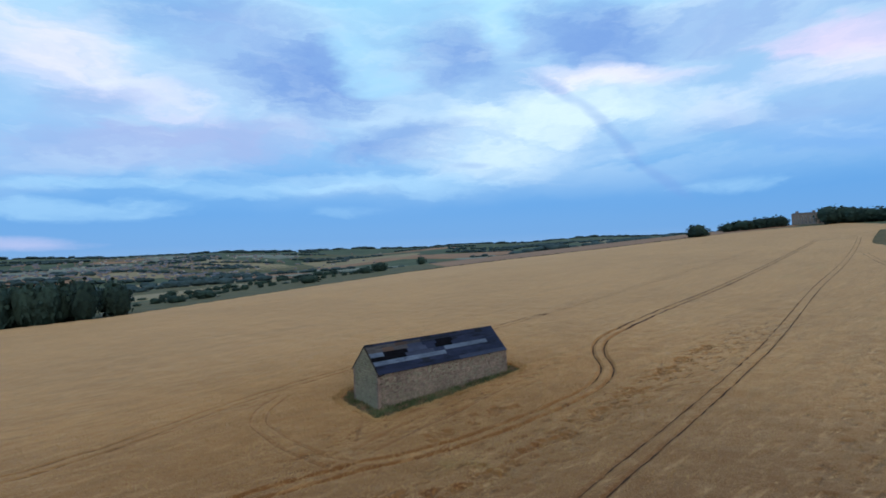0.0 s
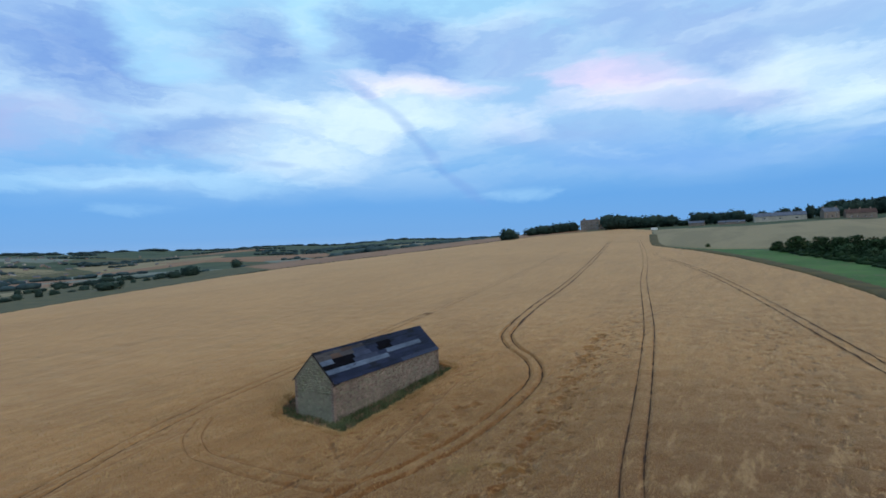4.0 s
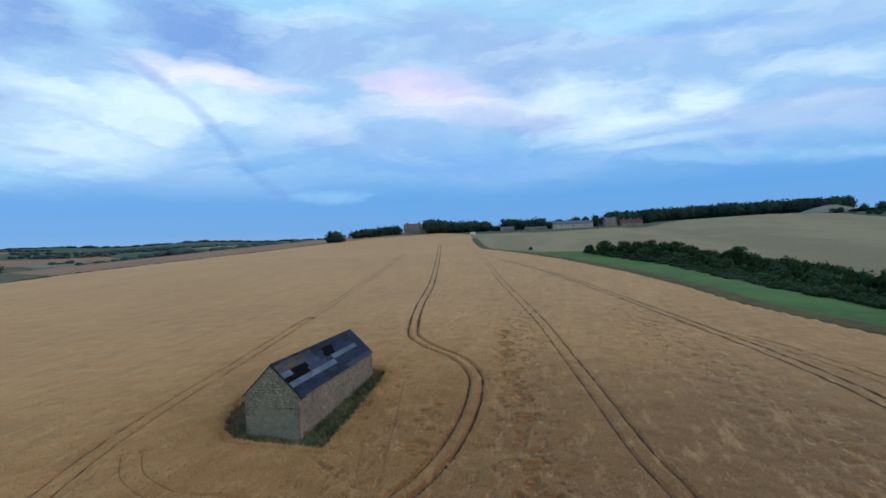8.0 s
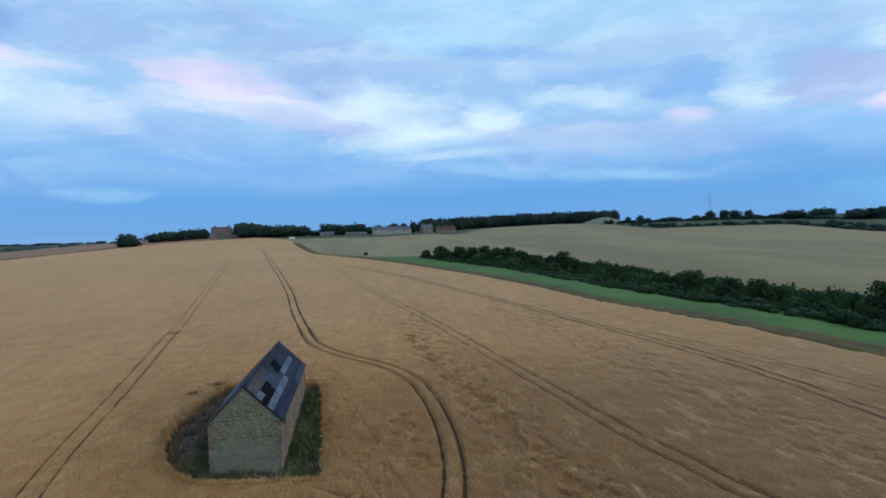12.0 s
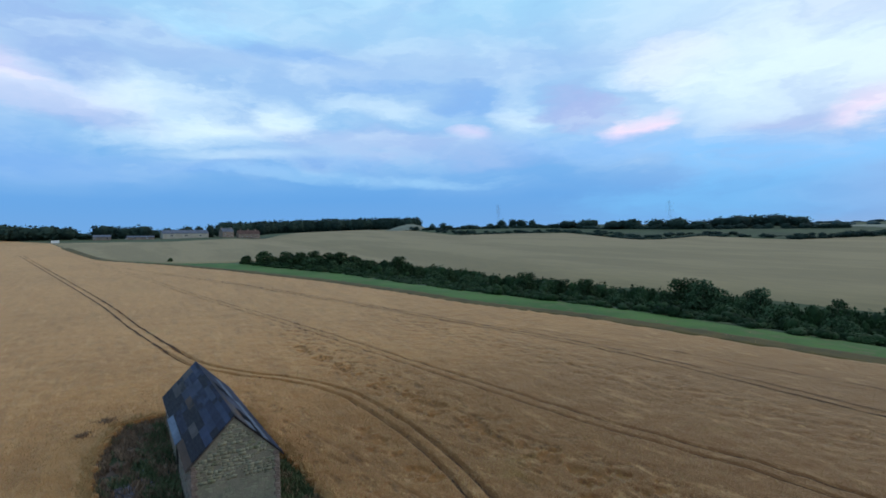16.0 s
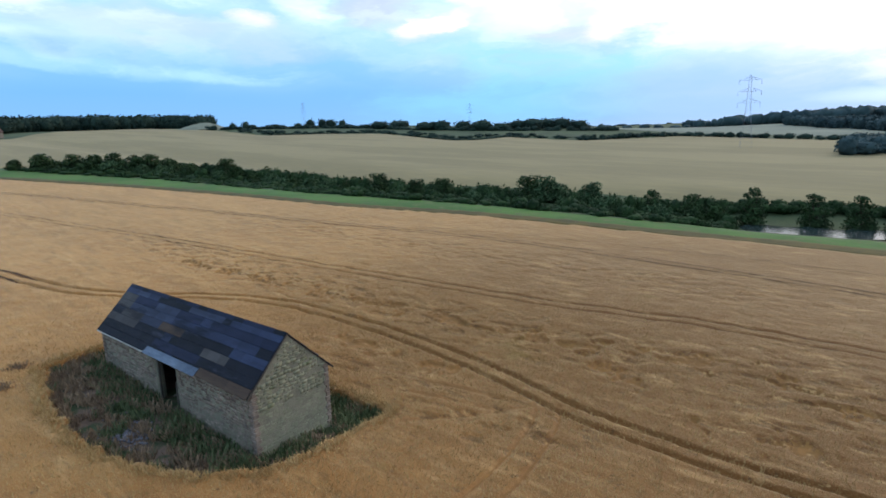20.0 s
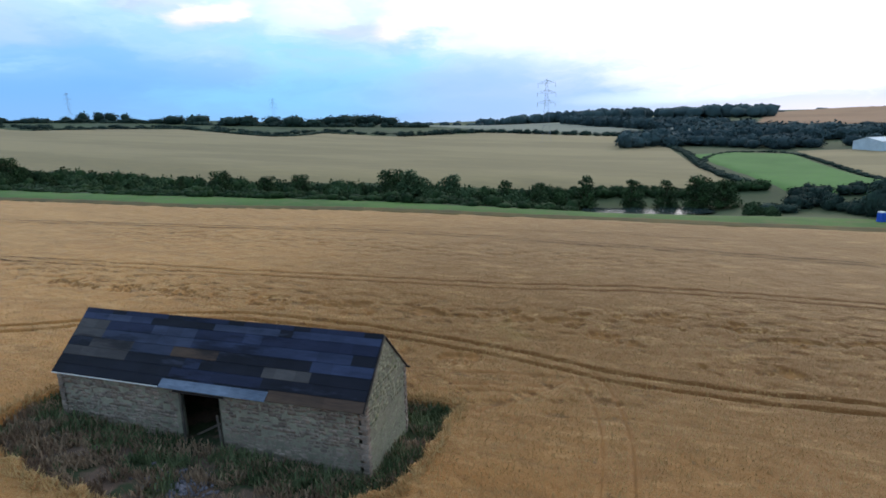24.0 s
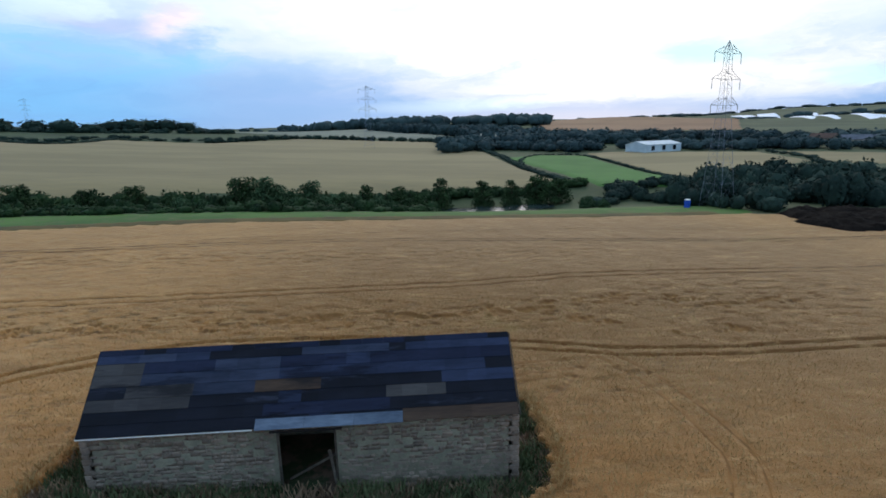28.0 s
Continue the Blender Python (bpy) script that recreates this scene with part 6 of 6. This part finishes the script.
house("valley_house", 396, -66, 10, 9, 7, 4.6, 7.6, RENDERED, ROOF_RED, "small pale house among the valley trees", [(-2, 1, 1, 1.3), (2, 1, 1, 1.3)], (3,))
house("field_barn", *bearing(WEST, 128.5, 470), 15, 18, 9, 4, 7, MANSION_STONE, ROOF_RED, "small brick barn by the far trees", [])
house("field_barn", *bearing(WEST, 131.0, 455), 25, 22, 9, 4, 7, RENDERED, ROOF_GREY, "low pale barn by the far trees", [])
house("skyline_house", *bearing(WEST, 104.8, 1350), 15, 20, 10, 6, 10, RENDERED, ROOF_RED, "distant pale farmhouse on the rise", [(-5, 1, 1, 1.3), (5, 1, 1, 1.3)])


def town():
    """Small pale houses of the town on the western valley side, far too many to count."""
    rng = np.random.RandomState(5)
    vs, fs, sl, n = [], [], [], 0
    for k in range(620):
        a, d = rng.normal(-80, 7.5), rng.uniform(1750, 3400)
        x, y = bearing(SOUTH_EAST, a, d)
        z, t = float(ground_z(x, y)), rng.uniform(0, 3.14)
        l, w, e, r = rng.uniform(4, 10), rng.uniform(3.5, 5), rng.uniform(3, 6), rng.uniform(2.5, 4)
        c, s = math.cos(t), math.sin(t)
        loc = np.array([(-l, -w, -2), (l, -w, -2), (l, w, -2), (-l, w, -2), (-l, -w, e), (l, -w, e), (l, w, e), (-l, w, e), (-l, 0, e + r), (l, 0, e + r)], float)
        loc = np.stack([loc[:, 0] * c - loc[:, 1] * s + x, loc[:, 0] * s + loc[:, 1] * c + y, loc[:, 2] + z], -1)
        faces = [(0, 1, 5, 4), (2, 3, 7, 6), (1, 2, 6, 5), (3, 0, 4, 7), (4, 5, 9, 8), (6, 7, 8, 9), (5, 6, 9, 9), (7, 4, 8, 8)]
        for m, f in enumerate(faces):
            q = [v + n for v in f]
            fs.append(q[:3] if q[2] == q[3] else q)
            sl.append(1 + k % 2 if m in (4, 5) else (0 if k % 9 else 3))
        vs.append(loc)
        n += 10
    me = bpy.data.meshes.new("town_houses")
    me.from_pydata(np.concatenate(vs).tolist(), [], fs)
    for m in (MANSION_STONE, ROOF_GREY, ROOF_GREY, RENDERED):
        me.materials.append(m)
    me.polygons.foreach_set("material_index", sl)
    tagged(new("town_houses", me), "distant town of pale and brown houses on the valley side", "town", kind="stuff")


town()
for strip in ([(2223, -1361), (1872, -1281), (1932, -1338), (2188, -1430)], [(2233, -1485), (848, -670), (935, -742), (2271, -1593)], [(2164, -1592), (804, -677), (830, -704), (2040, -1602)],
              [(1834, -1497), (765, -700), (806, -750), (1649, -1422)], [(876, -780), (800, -755), (878, -826), (932, -846)]):
    field_patch("crop_fleece", strip, FLEECE, "strip of white crop fleece on the far hill", "field", 0.8, 9.0)


# ---- pylons and masts ----
def pylon(x, y, turn, tall):
    """A lattice pylon with three pairs of arms, braces, insulators."""
    base = tagged(new("pylon"), "tall grey steel lattice pylon with three cross-arms", "pylon", "pylons")
    base.matrix_world = at_ground(x, y, turn)
    k = tall / 42.0

    def half(z):
        return k * (3.1 + (1.15 - 3.1) * z / 26.0) if z < 26 else k * (1.15 - 0.035 * (z - 26))

    levels = [0, 6.5, 12, 16.5, 20, 23, 26, 28.4, 30.8, 33.2, 35.6, 38, 40.4]
    legs = bmesh.new()
    brace = bmesh.new()
    for lo, hi in zip(levels, levels[1:]):
        a, b = half(lo), half(hi)
        thick = k * (0.042 if lo < 20 else 0.04)
        low = [(sx * a, sy * a, lo * k) for sx, sy in ((-1, -1), (1, -1), (1, 1), (-1, 1))]
        high = [(sx * b, sy * b, hi * k) for sx, sy in ((-1, -1), (1, -1), (1, 1), (-1, 1))]
        for n in range(4):
            limb(legs, low[n], high[n], thick, thick, 4)
            m = (n + 1) % 4
            limb(brace, low[n], high[m], thick * 0.4, thick * 0.4, 4)
            limb(brace, low[m], high[n], thick * 0.4, thick * 0.4, 4)
            limb(brace, high[n], high[m], thick * 0.55, thick * 0.55, 4)
    for n in range(4):
        sx, sy = ((-1, -1), (1, -1), (1, 1), (-1, 1))[n]
        limb(legs, (sx * half(40.4), sy * half(40.4), 40.4 * k), (0, 0, 42.6 * k), 0.1 * k, 0.06 * k, 4)
    part("leg_frame", legs, STEEL, base)
    part("bracing", brace, STEEL, base)
    for z, reach in ((26.5, 6.0), (33.0, 6.2), (39.4, 5.8)):
        for side in (-1, 1):
            bm = bmesh.new()
            w, tip = half(z), (side * reach * k, 0, (z + 0.3) * k)
            for sy in (-1, 1):
                limb(bm, (side * w, sy * w, z * k), tip, 0.055 * k, 0.04 * k, 4)
                limb(bm, (side * w, sy * w, min(z + 2.2, 41.4) * k), tip, 0.05 * k, 0.04 * k, 4)
                limb(bm, (side * (w + reach * k) / 2, sy * w / 2, z * k + 0.15 * k), (side * w, sy * w, (z + 2.2) * k), 0.035 * k, 0.035 * k, 4)
            arm = part("cross_arm", bm, STEEL, base)
            bm = bmesh.new()
            limb(bm, tip, (tip[0], 0, tip[2] - 2.6 * k), 0.08 * k, 0.08 * k, 6)
            part("insulator", bm, STEEL, arm)
    return base


pylon(109, -77.5, 118, 42)
pylon(*bearing(WEST, 86.3, 392), 108, 43)
pylon(*bearing(WEST, 57.2, 900), 108, 41)
pylon(*bearing(WEST, 66.3, 1500), 108, 41)
pylon(*bearing(WEST, 72.3, 2200), 108, 41)
pylon(*bearing(SOUTH, 36.9, 900), 10, 38)


# ---- small things by the field edge ----
def portable_toilet(x, y):
    base = tagged(new("portable_toilet"), "blue plastic portable toilet with white roof", "portable toilet")
    base.matrix_world = at_ground(x, y, 30)
    part("cabin", soft_box(-0.6, 0.6, -0.6, 0.6, 0.12, 2.15, 0.05), BLUE_PLASTIC, base)
    part("roof", soft_box(-0.64, 0.64, -0.64, 0.64, 2.15, 2.45, 0.14), WHITE_PAINT, base)
    part("base_skid", soft_box(-0.65, 0.65, -0.65, 0.65, -0.05, 0.14, 0.03), RUBBER, base)
    part("door", soft_box(-0.42, 0.42, -0.64, -0.58, 0.2, 2.05, 0.02), BLUE_PLASTIC, base)


portable_toilet(109.8, -69.8)


def caravan(x, y):
    base = tagged(new("white_van"), "white box van parked at the top of the field", "van")
    base.matrix_world = at_ground(x, y, 5)
    part("body", soft_box(-3.2, 3.2, -1.1, 1.1, 0.55, 3.0, 0.15), WHITE_PAINT, base)
    part("cab_window", soft_box(-3.23, -2.4, -1.0, 1.0, 1.6, 2.4, 0.05), GLASS, base)
    for px in (-2.1, 2.1):
        for py in (-0.95, 0.95):
            bm = bmesh.new()
            limb(bm, (px, py - 0.12, 0.38), (px, py + 0.12, 0.38), 0.4, 0.4, 14)
            wheel = part("wheel", bm, RUBBER, base)
            bm = bmesh.new()
            limb(bm, (px, py - 0.14, 0.38), (px, py + 0.14, 0.38), 0.2, 0.2, 10)
            part("hub", bm, STEEL, wheel)


caravan(-57, 570)
